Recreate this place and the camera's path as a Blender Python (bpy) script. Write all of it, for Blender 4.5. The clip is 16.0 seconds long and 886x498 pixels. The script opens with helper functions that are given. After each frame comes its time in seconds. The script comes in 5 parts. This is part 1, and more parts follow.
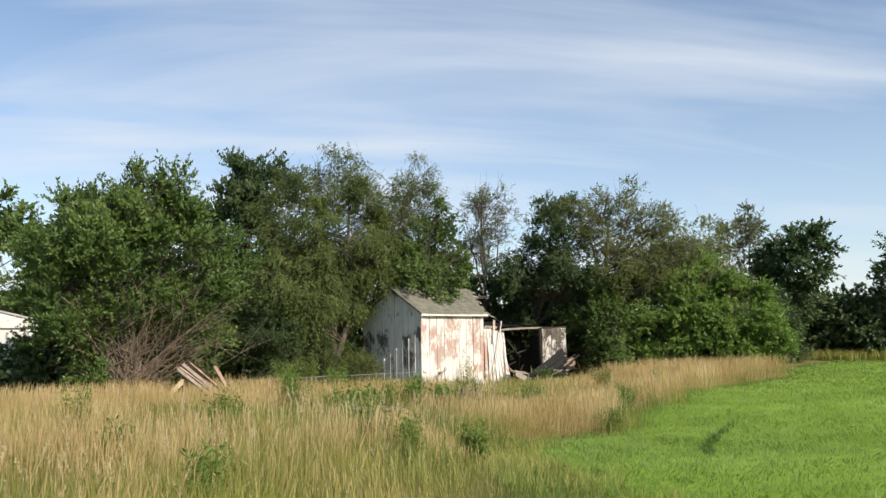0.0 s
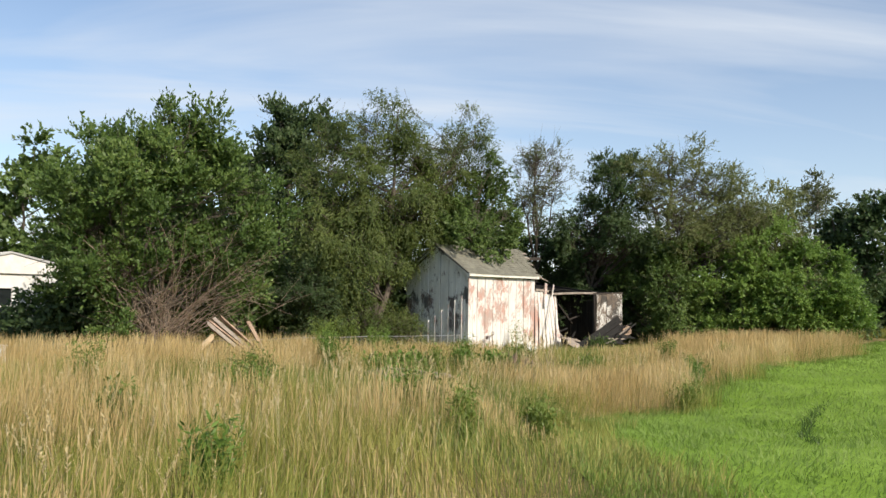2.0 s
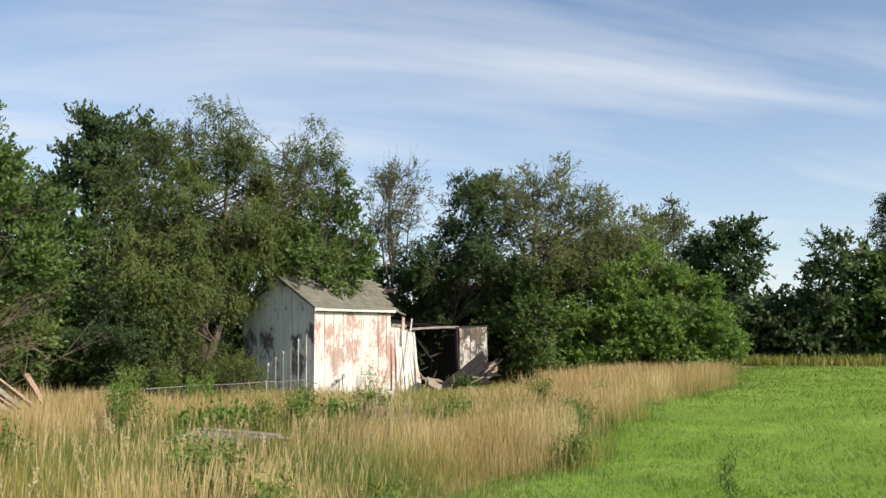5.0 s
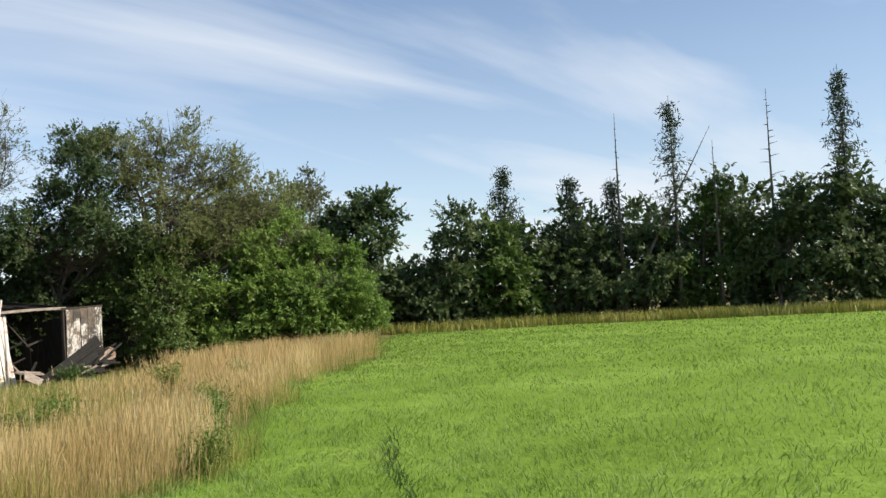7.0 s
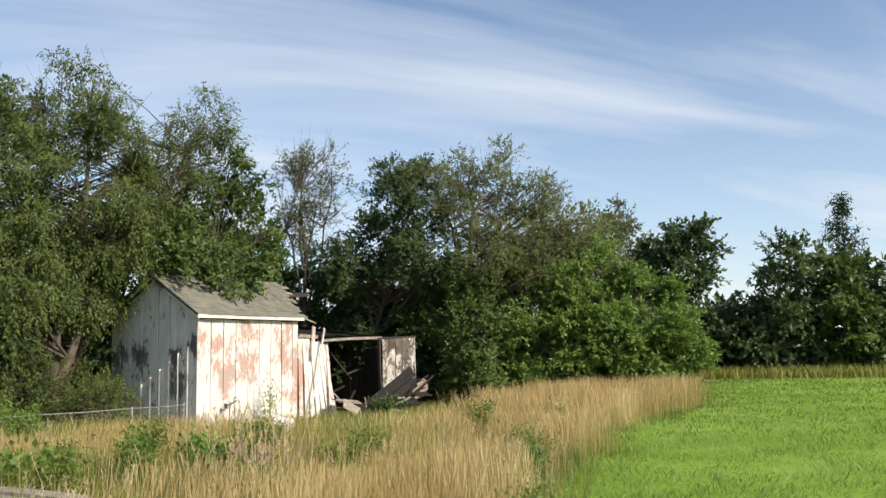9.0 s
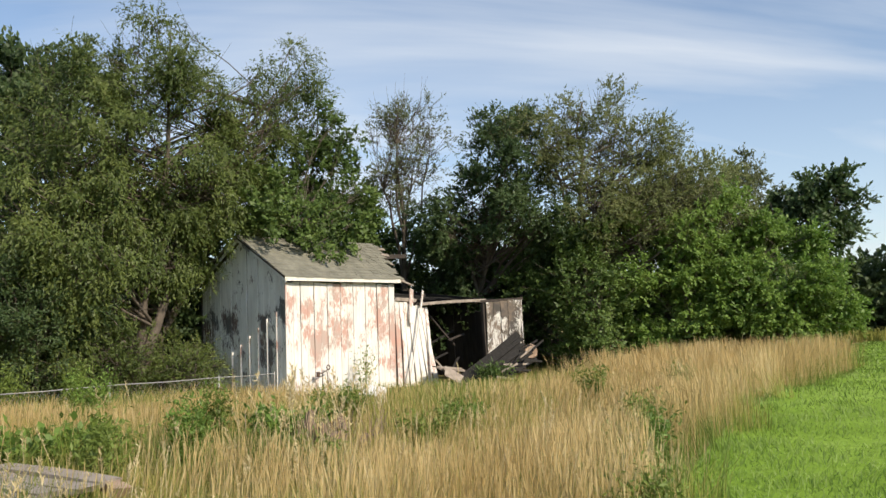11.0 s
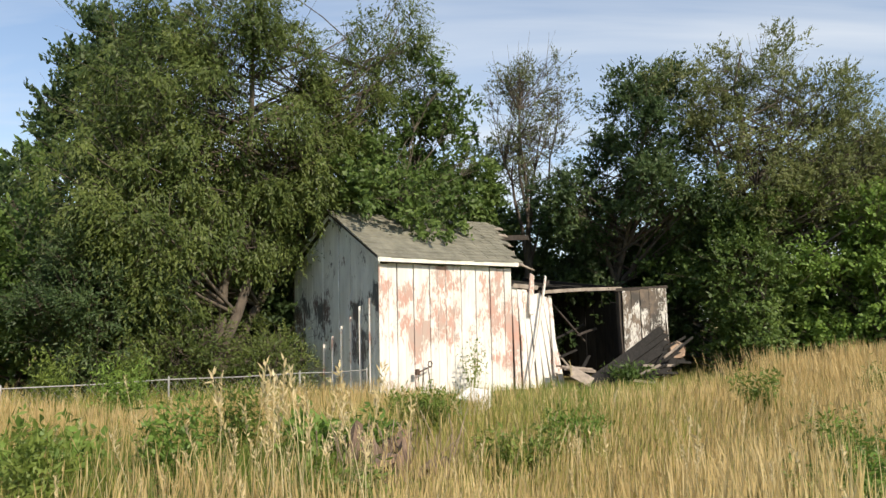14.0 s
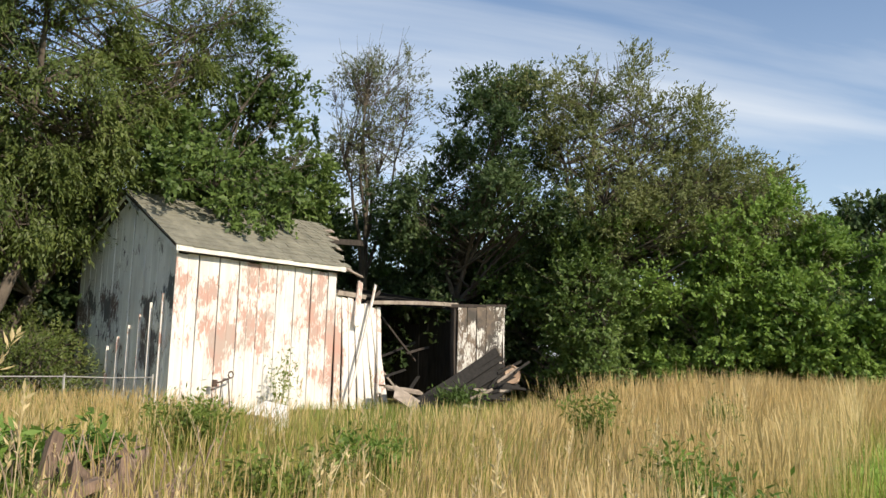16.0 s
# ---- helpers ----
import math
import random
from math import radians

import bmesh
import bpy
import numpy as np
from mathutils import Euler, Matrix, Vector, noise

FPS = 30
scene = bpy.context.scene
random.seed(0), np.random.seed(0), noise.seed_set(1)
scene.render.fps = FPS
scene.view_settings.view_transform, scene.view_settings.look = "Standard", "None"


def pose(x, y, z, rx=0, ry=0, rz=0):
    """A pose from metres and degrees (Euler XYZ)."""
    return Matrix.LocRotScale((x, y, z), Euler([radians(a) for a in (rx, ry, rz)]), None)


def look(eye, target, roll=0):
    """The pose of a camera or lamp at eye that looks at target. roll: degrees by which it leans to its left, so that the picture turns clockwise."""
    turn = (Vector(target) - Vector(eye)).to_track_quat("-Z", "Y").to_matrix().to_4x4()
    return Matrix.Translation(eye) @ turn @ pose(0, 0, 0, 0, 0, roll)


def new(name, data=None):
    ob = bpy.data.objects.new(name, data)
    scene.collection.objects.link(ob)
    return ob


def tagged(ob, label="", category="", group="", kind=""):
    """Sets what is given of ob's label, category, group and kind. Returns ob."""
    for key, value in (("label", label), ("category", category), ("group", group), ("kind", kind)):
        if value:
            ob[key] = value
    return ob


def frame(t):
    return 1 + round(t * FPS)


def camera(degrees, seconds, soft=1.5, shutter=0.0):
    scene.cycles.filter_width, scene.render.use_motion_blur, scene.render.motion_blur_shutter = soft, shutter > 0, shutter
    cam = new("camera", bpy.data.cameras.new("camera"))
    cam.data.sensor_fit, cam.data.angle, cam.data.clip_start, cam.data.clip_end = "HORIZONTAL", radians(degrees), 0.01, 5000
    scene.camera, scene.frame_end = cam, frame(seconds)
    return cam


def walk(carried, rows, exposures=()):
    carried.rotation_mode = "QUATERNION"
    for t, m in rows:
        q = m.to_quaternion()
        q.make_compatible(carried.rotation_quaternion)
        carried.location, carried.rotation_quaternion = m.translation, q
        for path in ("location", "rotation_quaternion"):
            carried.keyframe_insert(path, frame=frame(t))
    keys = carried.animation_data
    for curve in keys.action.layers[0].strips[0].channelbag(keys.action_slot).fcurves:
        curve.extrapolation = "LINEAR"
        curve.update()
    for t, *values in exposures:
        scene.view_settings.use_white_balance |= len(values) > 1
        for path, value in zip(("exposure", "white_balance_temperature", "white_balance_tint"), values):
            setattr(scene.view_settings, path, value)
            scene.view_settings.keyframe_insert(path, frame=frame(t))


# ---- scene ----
cam = camera(55.0, 16.0, soft=1.5)
PATH = [
    (0, (-22.015, -22.455, 1.915), (-20.585, -21.072, 2.116), -0.9),
    (0.5, (-21.643, -22.041, 1.915), (-20.366, -20.519, 2.142), -1.0),
    (1, (-21.596, -21.595, 1.869), (-20.325, -20.064, 2.077), -0.9),
    (1.5, (-21.234, -21.168, 1.89), (-19.911, -19.676, 2.044), 1.0),
    (2, (-20.716, -20.793, 1.808), (-19.352, -19.335, 1.926), 1.0),
    (2.5, (-20.335, -20.417, 1.732), (-18.875, -19.061, 1.898), 0.2),
    (3, (-19.779, -19.912, 1.697), (-18.357, -18.529, 1.948), -1.7),
    (3.5, (-19.354, -19.518, 1.707), (-18.008, -18.064, 1.98), -0.5),
    (4, (-18.927, -19.05, 1.732), (-17.743, -17.451, 1.933), -2.5),
    (4.5, (-18.53, -18.75, 1.749), (-17.17, -17.29, 1.892), -0.6),
    (5, (-17.88, -18.501, 1.833), (-16.3, -17.293, 2.037), -0.5),
    (5.2, (-17.612, -18.395, 1.84), (-15.937, -17.327, 2.067), -0.7),
    (7.3, (-15.235, -16.985, 1.735), (-13.287, -16.545, 1.851), -3.1),
    (7.5, (-15.027, -16.849, 1.737), (-13.147, -16.177, 1.847), -3.4),
    (8, (-14.778, -16.563, 1.741), (-13.075, -15.532, 1.932), -2.7),
    (8.2, (-14.640, -16.480, 1.744), (-12.957, -15.426, 1.962), -1.9),
    (10.3, (-12.566, -15.419, 1.649), (-10.94, -14.277, 1.876), -0.4),
    (10.5, (-12.465, -15.389, 1.629), (-10.889, -14.176, 1.843), -1.0),
    (11, (-11.966, -15.122, 1.539), (-10.464, -13.814, 1.715), -2.0),
    (11.5, (-11.364, -14.682, 1.561), (-9.832, -13.405, 1.708), -2.6),
    (12, (-11.047, -14.421, 1.518), (-9.582, -13.068, 1.668), -1.8),
    (12.5, (-10.544, -14.04, 1.489), (-9.259, -12.52, 1.681), -1.2),
    (13, (-10.143, -13.801, 1.482), (-8.931, -12.226, 1.71), -0.6),
    (13.5, (-9.7, -13.569, 1.469), (-8.408, -12.057, 1.677), -0.2),
    (14, (-9.195, -13.295, 1.373), (-7.94, -11.749, 1.554), -1.2),
    (14.5, (-8.643, -12.991, 1.291), (-7.277, -11.546, 1.501), -1.0),
    (15, (-8.083, -12.805, 1.197), (-6.597, -11.481, 1.402), -1.9),
    (15.5, (-7.726, -12.58, 1.158), (-6.362, -11.132, 1.36), -1.5),
    (16, (-7.436, -12.267, 1.103), (-5.945, -10.958, 1.349), 2.0),
]
walk(cam, [(t, look(eye, target, roll)) for t, eye, target, roll in PATH],
     exposures=[(0.0, 0.05, 6600, 10), (5.0, 0.07, 6620, 10), (8.0, 0.16, 6650, 10), (11.0, 0.09, 6700, 10), (16.0, 0.17, 6800, 10)])

# ---- world and sun ----
SUN_AZ = radians(-91.5)     # direction towards the sun, from +x
SUN_EL = radians(36.0)


def make_world():
    w = bpy.data.worlds.new("sky")
    scene.world = w
    w.use_nodes = True
    nt = w.node_tree
    nt.nodes.clear()
    N = nt.nodes.new
    L = nt.links.new
    out = N("ShaderNodeOutputWorld")
    bg = N("ShaderNodeBackground")
    sky = N("ShaderNodeTexSky")
    sky.sky_type = "NISHITA"
    sky.sun_disc = False
    sky.sun_elevation = SUN_EL
    sky.sun_rotation = math.pi / 2 - SUN_AZ
    sky.air_density, sky.dust_density, sky.ozone_density = 1.0, 0.15, 2.8
    co = N("ShaderNodeTexCoord")
    # project the direction on a high flat layer, so that the cirrus thins out with perspective
    sep = N("ShaderNodeSeparateXYZ")
    L(co.outputs["Generated"], sep.inputs[0])
    zz = N("ShaderNodeMath"); zz.operation = "ADD"; zz.inputs[1].default_value = 0.16
    L(sep.outputs["Z"], zz.inputs[0])
    zc = N("ShaderNodeMath"); zc.operation = "MAXIMUM"; zc.inputs[1].default_value = 0.05
    L(zz.outputs[0], zc.inputs[0])
    dx = N("ShaderNodeMath"); dx.operation = "DIVIDE"
    dy = N("ShaderNodeMath"); dy.operation = "DIVIDE"
    L(sep.outputs["X"], dx.inputs[0]); L(zc.outputs[0], dx.inputs[1])
    L(sep.outputs["Y"], dy.inputs[0]); L(zc.outputs[0], dy.inputs[1])
    comb = N("ShaderNodeCombineXYZ")
    L(dx.outputs[0], comb.inputs[0]); L(dy.outputs[0], comb.inputs[1])
    mp = N("ShaderNodeMapping")
    mp.inputs["Rotation"].default_value = (0, 0, radians(36))
    L(comb.outputs[0], mp.inputs[0])
    st = N("ShaderNodeMapping")
    st.inputs["Scale"].default_value = (0.30, 1.0, 1.0)
    L(mp.outputs[0], st.inputs[0])
    n1 = N("ShaderNodeTexNoise"); n1.inputs["Scale"].default_value = 1.5
    n1.inputs["Detail"].default_value = 8; n1.inputs["Roughness"].default_value = 0.52; n1.inputs["Distortion"].default_value = 0.5
    L(st.outputs[0], n1.inputs["Vector"])
    # wide breaks between the banks of cirrus
    n2 = N("ShaderNodeTexNoise"); n2.inputs["Scale"].default_value = 0.55; n2.inputs["Detail"].default_value = 3
    L(mp.outputs[0], n2.inputs["Vector"])
    both = N("ShaderNodeMath"); both.operation = "MULTIPLY_ADD"; both.inputs[1].default_value = 0.45
    L(n2.outputs["Fac"], both.inputs[0]); L(n1.outputs["Fac"], both.inputs[2])
    r1 = N("ShaderNodeValToRGB")
    r1.color_ramp.elements[0].position, r1.color_ramp.elements[1].position = 0.66, 0.98
    L(both.outputs[0], r1.inputs[0])
    # the veil gets denser towards the horizon
    veil = N("ShaderNodeMapRange")
    veil.inputs["From Min"].default_value, veil.inputs["From Max"].default_value = 0.0, 0.45
    veil.inputs["To Min"].default_value, veil.inputs["To Max"].default_value = 0.40, 0.0
    L(sep.outputs["Z"], veil.inputs["Value"])
    mx = N("ShaderNodeMath"); mx.operation = "MULTIPLY"; mx.inputs[1].default_value = 0.9
    L(r1.outputs[0], mx.inputs[0])
    ad = N("ShaderNodeMath"); ad.operation = "ADD"; ad.use_clamp = True
    L(mx.outputs[0], ad.inputs[0]); L(veil.outputs[0], ad.inputs[1])
    mix = N("ShaderNodeMixRGB")
    mix.inputs["Color2"].default_value = (5.3, 5.75, 6.35, 1)
    L(ad.outputs[0], mix.inputs["Fac"]); L(sky.outputs[0], mix.inputs["Color1"])
    L(mix.outputs[0], bg.inputs["Color"])
    bg.inputs["Strength"].default_value = 0.142
    L(bg.outputs[0], out.inputs[0])


make_world()
sun = new("sun", bpy.data.lights.new("sun", "SUN"))
sun.data.energy, sun.data.angle, sun.data.color = 5.0, radians(0.6), (1.0, 0.90, 0.76)
SUN_DIR = Vector((math.cos(SUN_AZ) * math.cos(SUN_EL), math.sin(SUN_AZ) * math.cos(SUN_EL), math.sin(SUN_EL)))
sun.matrix_world = look(SUN_DIR * 60, (0, 0, 0))


# ---- materials ----
def base_mat(name):
    m = bpy.data.materials.new(name)
    m.use_nodes = True
    nt = m.node_tree
    nt.nodes.clear()
    out = nt.nodes.new("ShaderNodeOutputMaterial")
    p = nt.nodes.new("ShaderNodeBsdfPrincipled")
    nt.links.new(p.outputs[0], out.inputs[0])
    return m, nt, p, out


def ramp_node(nt, stops):
    r = nt.nodes.new("ShaderNodeValToRGB")
    els = r.color_ramp.elements
    els[0].position, els[0].color = stops[0][0], (*stops[0][1], 1)
    els[1].position, els[1].color = stops[-1][0], (*stops[-1][1], 1)
    for pos, col in stops[1:-1]:
        e = els.new(pos)
        e.color = (*col, 1)
    return r


def noise_node(nt, vec, scale, detail=5, rough=0.55, stretch=None, distortion=0.0):
    n = nt.nodes.new("ShaderNodeTexNoise")
    n.inputs["Scale"].default_value, n.inputs["Detail"].default_value = scale, detail
    n.inputs["Roughness"].default_value, n.inputs["Distortion"].default_value = rough, distortion
    if stretch:
        mp = nt.nodes.new("ShaderNodeMapping")
        mp.inputs["Scale"].default_value = stretch
        nt.links.new(vec, mp.inputs[0])
        vec = mp.outputs[0]
    nt.links.new(vec, n.inputs["Vector"])
    return n


def bump_to(nt, p, height, strength=0.3, distance=0.01):
    b = nt.nodes.new("ShaderNodeBump")
    b.inputs["Strength"].default_value, b.inputs["Distance"].default_value = strength, distance
    nt.links.new(height, b.inputs["Height"])
    nt.links.new(b.outputs[0], p.inputs["Normal"])


def world_pos(nt):
    return nt.nodes.new("ShaderNodeNewGeometry").outputs["Position"]


def leaf_mat(name, dark, mid, light, through_amount=0.4, rough=0.5):
    """Foliage: every leaf has its own tone, and patches of the crown drift in hue."""
    m, nt, p, out = base_mat(name)
    geo = nt.nodes.new("ShaderNodeNewGeometry")
    r = ramp_node(nt, [(0.0, dark), (0.55, mid), (1.0, light)])
    n = noise_node(nt, geo.outputs["Position"], 0.7, 3)
    mix = nt.nodes.new("ShaderNodeMath"); mix.operation = "MULTIPLY_ADD"
    mix.inputs[1].default_value = 0.42
    nt.links.new(geo.outputs["Random Per Island"], mix.inputs[0])
    sc = nt.nodes.new("ShaderNodeMath"); sc.operation = "MULTIPLY_ADD"; sc.inputs[1].default_value = 1.3; sc.inputs[2].default_value = -0.36
    nt.links.new(n.outputs["Fac"], sc.inputs[0])
    nt.links.new(sc.outputs[0], mix.inputs[2])
    nt.links.new(mix.outputs[0], r.inputs[0])
    nt.links.new(r.outputs[0], p.inputs["Base Color"])
    p.inputs["Roughness"].default_value = rough
    p.inputs["Specular IOR Level"].default_value = 0.35
    tr = nt.nodes.new("ShaderNodeBsdfTranslucent")
    nt.links.new(r.outputs[0], tr.inputs["Color"])
    ms = nt.nodes.new("ShaderNodeMixShader")
    ms.inputs[0].default_value = through_amount
    nt.links.new(p.outputs[0], ms.inputs[1]); nt.links.new(tr.outputs[0], ms.inputs[2])
    nt.links.new(ms.outputs[0], out.inputs[0])
    return m


def rough_mat(name, a, b, scale=6.0, rough=0.85, stretch=None, bump=0.4, metal=0.0, fine=60.0):
    """A weathered surface: two tones at a large scale, grain at a fine one."""
    m, nt, p, out = base_mat(name)
    pos = world_pos(nt)
    n = noise_node(nt, pos, scale, 6, 0.6, stretch)
    f = noise_node(nt, pos, fine, 4, 0.6, stretch)
    add = nt.nodes.new("ShaderNodeMath"); add.operation = "MULTIPLY_ADD"; add.inputs[1].default_value = 0.35
    nt.links.new(f.outputs["Fac"], add.inputs[0]); nt.links.new(n.outputs["Fac"], add.inputs[2])
    r = ramp_node(nt, [(0.42, a), (0.9, b)])
    nt.links.new(add.outputs[0], r.inputs[0])
    nt.links.new(r.outputs[0], p.inputs["Base Color"])
    p.inputs["Roughness"].default_value, p.inputs["Metallic"].default_value = rough, metal
    bump_to(nt, p, f.outputs["Fac"], bump, 0.006)
    return m


def peeling_paint(name, paint, primer, bare, amount, seed, worn=None):
    """White paint on boards, flaked off in upright patches over red primer and grey wood;
    worn: (low, high, how much more) of the weathered band of the wall."""
    m, nt, p, out = base_mat(name)
    pos = world_pos(nt)
    info = nt.nodes.new("ShaderNodeObjectInfo")
    off = nt.nodes.new("ShaderNodeVectorMath"); off.operation = "MULTIPLY_ADD"
    cb = nt.nodes.new("ShaderNodeCombineXYZ")
    nt.links.new(info.outputs["Random"], cb.inputs[2])
    nt.links.new(cb.outputs[0], off.inputs[0])
    off.inputs[1].default_value = (0, 0, 0.16)
    nt.links.new(pos, off.inputs[2])
    shift = nt.nodes.new("ShaderNodeVectorMath"); shift.operation = "ADD"
    shift.inputs[1].default_value = (seed * 7.3, seed * 3.1, seed * 1.7)
    nt.links.new(off.outputs[0], shift.inputs[0])
    v = shift.outputs[0]
    big = noise_node(nt, v, 1.5, 3, 0.55, (1, 1, 0.75))
    fine = noise_node(nt, v, 16.0, 8, 0.72, (1.7, 1.7, 0.45), 0.8)
    s = nt.nodes.new("ShaderNodeMath"); s.operation = "MULTIPLY_ADD"; s.inputs[1].default_value = 0.75
    nt.links.new(fine.outputs["Fac"], s.inputs[0]); nt.links.new(big.outputs["Fac"], s.inputs[2])
    mask = nt.nodes.new("ShaderNodeMapRange"); mask.clamp = True
    mask.inputs["From Min"].default_value, mask.inputs["From Max"].default_value = amount, amount + 0.035
    loss = s.outputs[0]
    if worn:
        low, high, more = worn
        sep = nt.nodes.new("ShaderNodeSeparateXYZ")
        nt.links.new(pos, sep.inputs[0])
        band = nt.nodes.new("ShaderNodeValToRGB")
        els = band.color_ramp.elements
        els[0].position, els[0].color = max(low - 0.5, 0) / 4, (0, 0, 0, 1)
        els[1].position, els[1].color = (high + 0.45) / 4, (0, 0, 0, 1)
        for z in (low, high):
            els.new(z / 4).color = (1, 1, 1, 1)
        q = nt.nodes.new("ShaderNodeMath"); q.operation = "MULTIPLY"; q.inputs[1].default_value = 0.25
        nt.links.new(sep.outputs["Z"], q.inputs[0]); nt.links.new(q.outputs[0], band.inputs[0])
        ad = nt.nodes.new("ShaderNodeMath"); ad.operation = "MULTIPLY_ADD"; ad.inputs[1].default_value = more
        nt.links.new(band.outputs[0], ad.inputs[0]); nt.links.new(loss, ad.inputs[2])
        loss = ad.outputs[0]
    nt.links.new(loss, mask.inputs["Value"])
    grime = noise_node(nt, v, 3.0, 6, 0.6, (2.5, 2.5, 0.5))
    pr = ramp_node(nt, [(0.35, tuple(c * 0.82 for c in paint)), (0.62, paint)])
    nt.links.new(grime.outputs["Fac"], pr.inputs[0])
    under = ramp_node(nt, [(0.40, bare), (0.58, primer)])
    ug = noise_node(nt, v, 2.2, 4, 0.6)
    nt.links.new(ug.outputs["Fac"], under.inputs[0])
    mix = nt.nodes.new("ShaderNodeMixRGB")
    nt.links.new(mask.outputs[0], mix.inputs["Fac"])
    nt.links.new(pr.outputs[0], mix.inputs["Color1"]); nt.links.new(under.outputs[0], mix.inputs["Color2"])
    nt.links.new(mix.outputs[0], p.inputs["Base Color"])
    p.inputs["Roughness"].default_value = 0.75
    inv = nt.nodes.new("ShaderNodeMath"); inv.operation = "SUBTRACT"; inv.inputs[0].default_value = 1.0
    nt.links.new(mask.outputs[0], inv.inputs[1])
    bump_to(nt, p, inv.outputs[0], 0.5, 0.004)
    return m


def glass_mat():
    m, nt, p, out = base_mat("window_glass")
    p.inputs["Base Color"].default_value = (0.02, 0.025, 0.025, 1)
    p.inputs["Roughness"].default_value = 0.06
    return m


def ground_mat(name, stops, scale, fine):
    m, nt, p, out = base_mat(name)
    pos = world_pos(nt)
    n = noise_node(nt, pos, scale, 6, 0.6)
    f = noise_node(nt, pos, fine, 5, 0.7)
    add = nt.nodes.new("ShaderNodeMath"); add.operation = "MULTIPLY_ADD"; add.inputs[1].default_value = 0.6
    nt.links.new(f.outputs["Fac"], add.inputs[0]); nt.links.new(n.outputs["Fac"], add.inputs[2])
    r = ramp_node(nt, stops)
    nt.links.new(add.outputs[0], r.inputs[0])
    nt.links.new(r.outputs[0], p.inputs["Base Color"])
    p.inputs["Roughness"].default_value = 0.95
    p.inputs["Specular IOR Level"].default_value = 0.1
    bump_to(nt, p, f.outputs["Fac"], 0.8, 0.06)
    return m


M_LEAF_LEFT = leaf_mat("leaf_hedge_tree", (0.044, 0.082, 0.020), (0.108, 0.178, 0.042), (0.22, 0.30, 0.078))
M_LEAF_WILLOW = leaf_mat("leaf_fine", (0.045, 0.075, 0.018), (0.115, 0.155, 0.038), (0.23, 0.275, 0.08))
M_LEAF_DARK = leaf_mat("leaf_dark", (0.032, 0.058, 0.022), (0.070, 0.116, 0.040), (0.15, 0.20, 0.072))
M_LEAF_BROAD = leaf_mat("leaf_broad", (0.046, 0.084, 0.021), (0.115, 0.18, 0.043), (0.23, 0.32, 0.088))
M_LEAF_PALE = leaf_mat("leaf_pale", (0.084, 0.108, 0.048), (0.144, 0.168, 0.078), (0.228, 0.240, 0.120))
M_LEAF_OLIVE = leaf_mat("leaf_olive", (0.082, 0.108, 0.036), (0.175, 0.20, 0.07), (0.30, 0.315, 0.135))
M_LEAF_BUSH = leaf_mat("leaf_bush", (0.080, 0.145, 0.028), (0.17, 0.275, 0.052), (0.29, 0.40, 0.10))
M_LEAF_FAR = leaf_mat("leaf_far", (0.050, 0.081, 0.035), (0.100, 0.144, 0.056), (0.175, 0.213, 0.088))
M_NEEDLE = leaf_mat("needle", (0.028, 0.045, 0.030), (0.05, 0.075, 0.042), (0.08, 0.105, 0.055), 0.15)
M_WEED = leaf_mat("leaf_weed", (0.09, 0.13, 0.025), (0.18, 0.25, 0.05), (0.29, 0.35, 0.10))
M_TAN = leaf_mat("grass_tan", (0.42, 0.30, 0.12), (0.63, 0.48, 0.225), (0.80, 0.675, 0.385), 0.42, 0.7)
M_STRAW = leaf_mat("grass_straw", (0.50, 0.39, 0.19), (0.68, 0.56, 0.32), (0.84, 0.74, 0.50), 0.35, 0.7)
M_MIX = leaf_mat("grass_mixed", (0.16, 0.20, 0.035), (0.33, 0.33, 0.08), (0.54, 0.48, 0.19), 0.3, 0.6)
M_GREEN = leaf_mat("grass_green", (0.15, 0.235, 0.042), (0.225, 0.33, 0.068), (0.33, 0.435, 0.115), 0.35, 0.55)
M_BARK = rough_mat("bark", (0.045, 0.035, 0.027), (0.16, 0.13, 0.10), 8, 0.95, (1, 1, 0.3), 0.8)
M_BARK_PALE = rough_mat("bark_pale", (0.12, 0.10, 0.08), (0.30, 0.27, 0.23), 8, 0.95, (1, 1, 0.3), 0.6)
M_TWIG = rough_mat("dead_twig", (0.19, 0.135, 0.095), (0.42, 0.325, 0.24), 5, 0.9)
M_PAINT = peeling_paint("peeling_white_paint", (0.79, 0.755, 0.70), (0.52, 0.315, 0.255), (0.46, 0.35, 0.30), 0.965, 1, (1.35, 2.1, 0.085))
# shaded copy for the gable: its sky-lit tone put in as cooler white
M_PAINT_SHADE = peeling_paint("shaded_peeling_white_paint", (0.80, 0.82, 0.78), (0.17, 0.125, 0.11), (0.115, 0.125, 0.125), 0.985, 5, (1.25, 1.9, 0.085))
M_PAINT_OLD = peeling_paint("flaking_old_paint", (0.76, 0.73, 0.67), (0.20, 0.15, 0.11), (0.075, 0.065, 0.055), 0.815, 9)
M_TRIM = peeling_paint("worn_white_trim", (0.80, 0.77, 0.68), (0.42, 0.34, 0.26), (0.3, 0.26, 0.22), 1.06, 3)
M_WOOD_DARK = rough_mat("rotten_dark_wood", (0.02, 0.016, 0.013), (0.075, 0.06, 0.05), 6, 0.95, (3, 3, 0.4), 0.6)
# near-black wood: the shade in and before the lean-to put into the colour
M_WOOD_SHADE = rough_mat("shade_black_wood", (0.006, 0.0055, 0.005), (0.028, 0.025, 0.022), 6, 0.95, (3, 3, 0.4), 0.6)
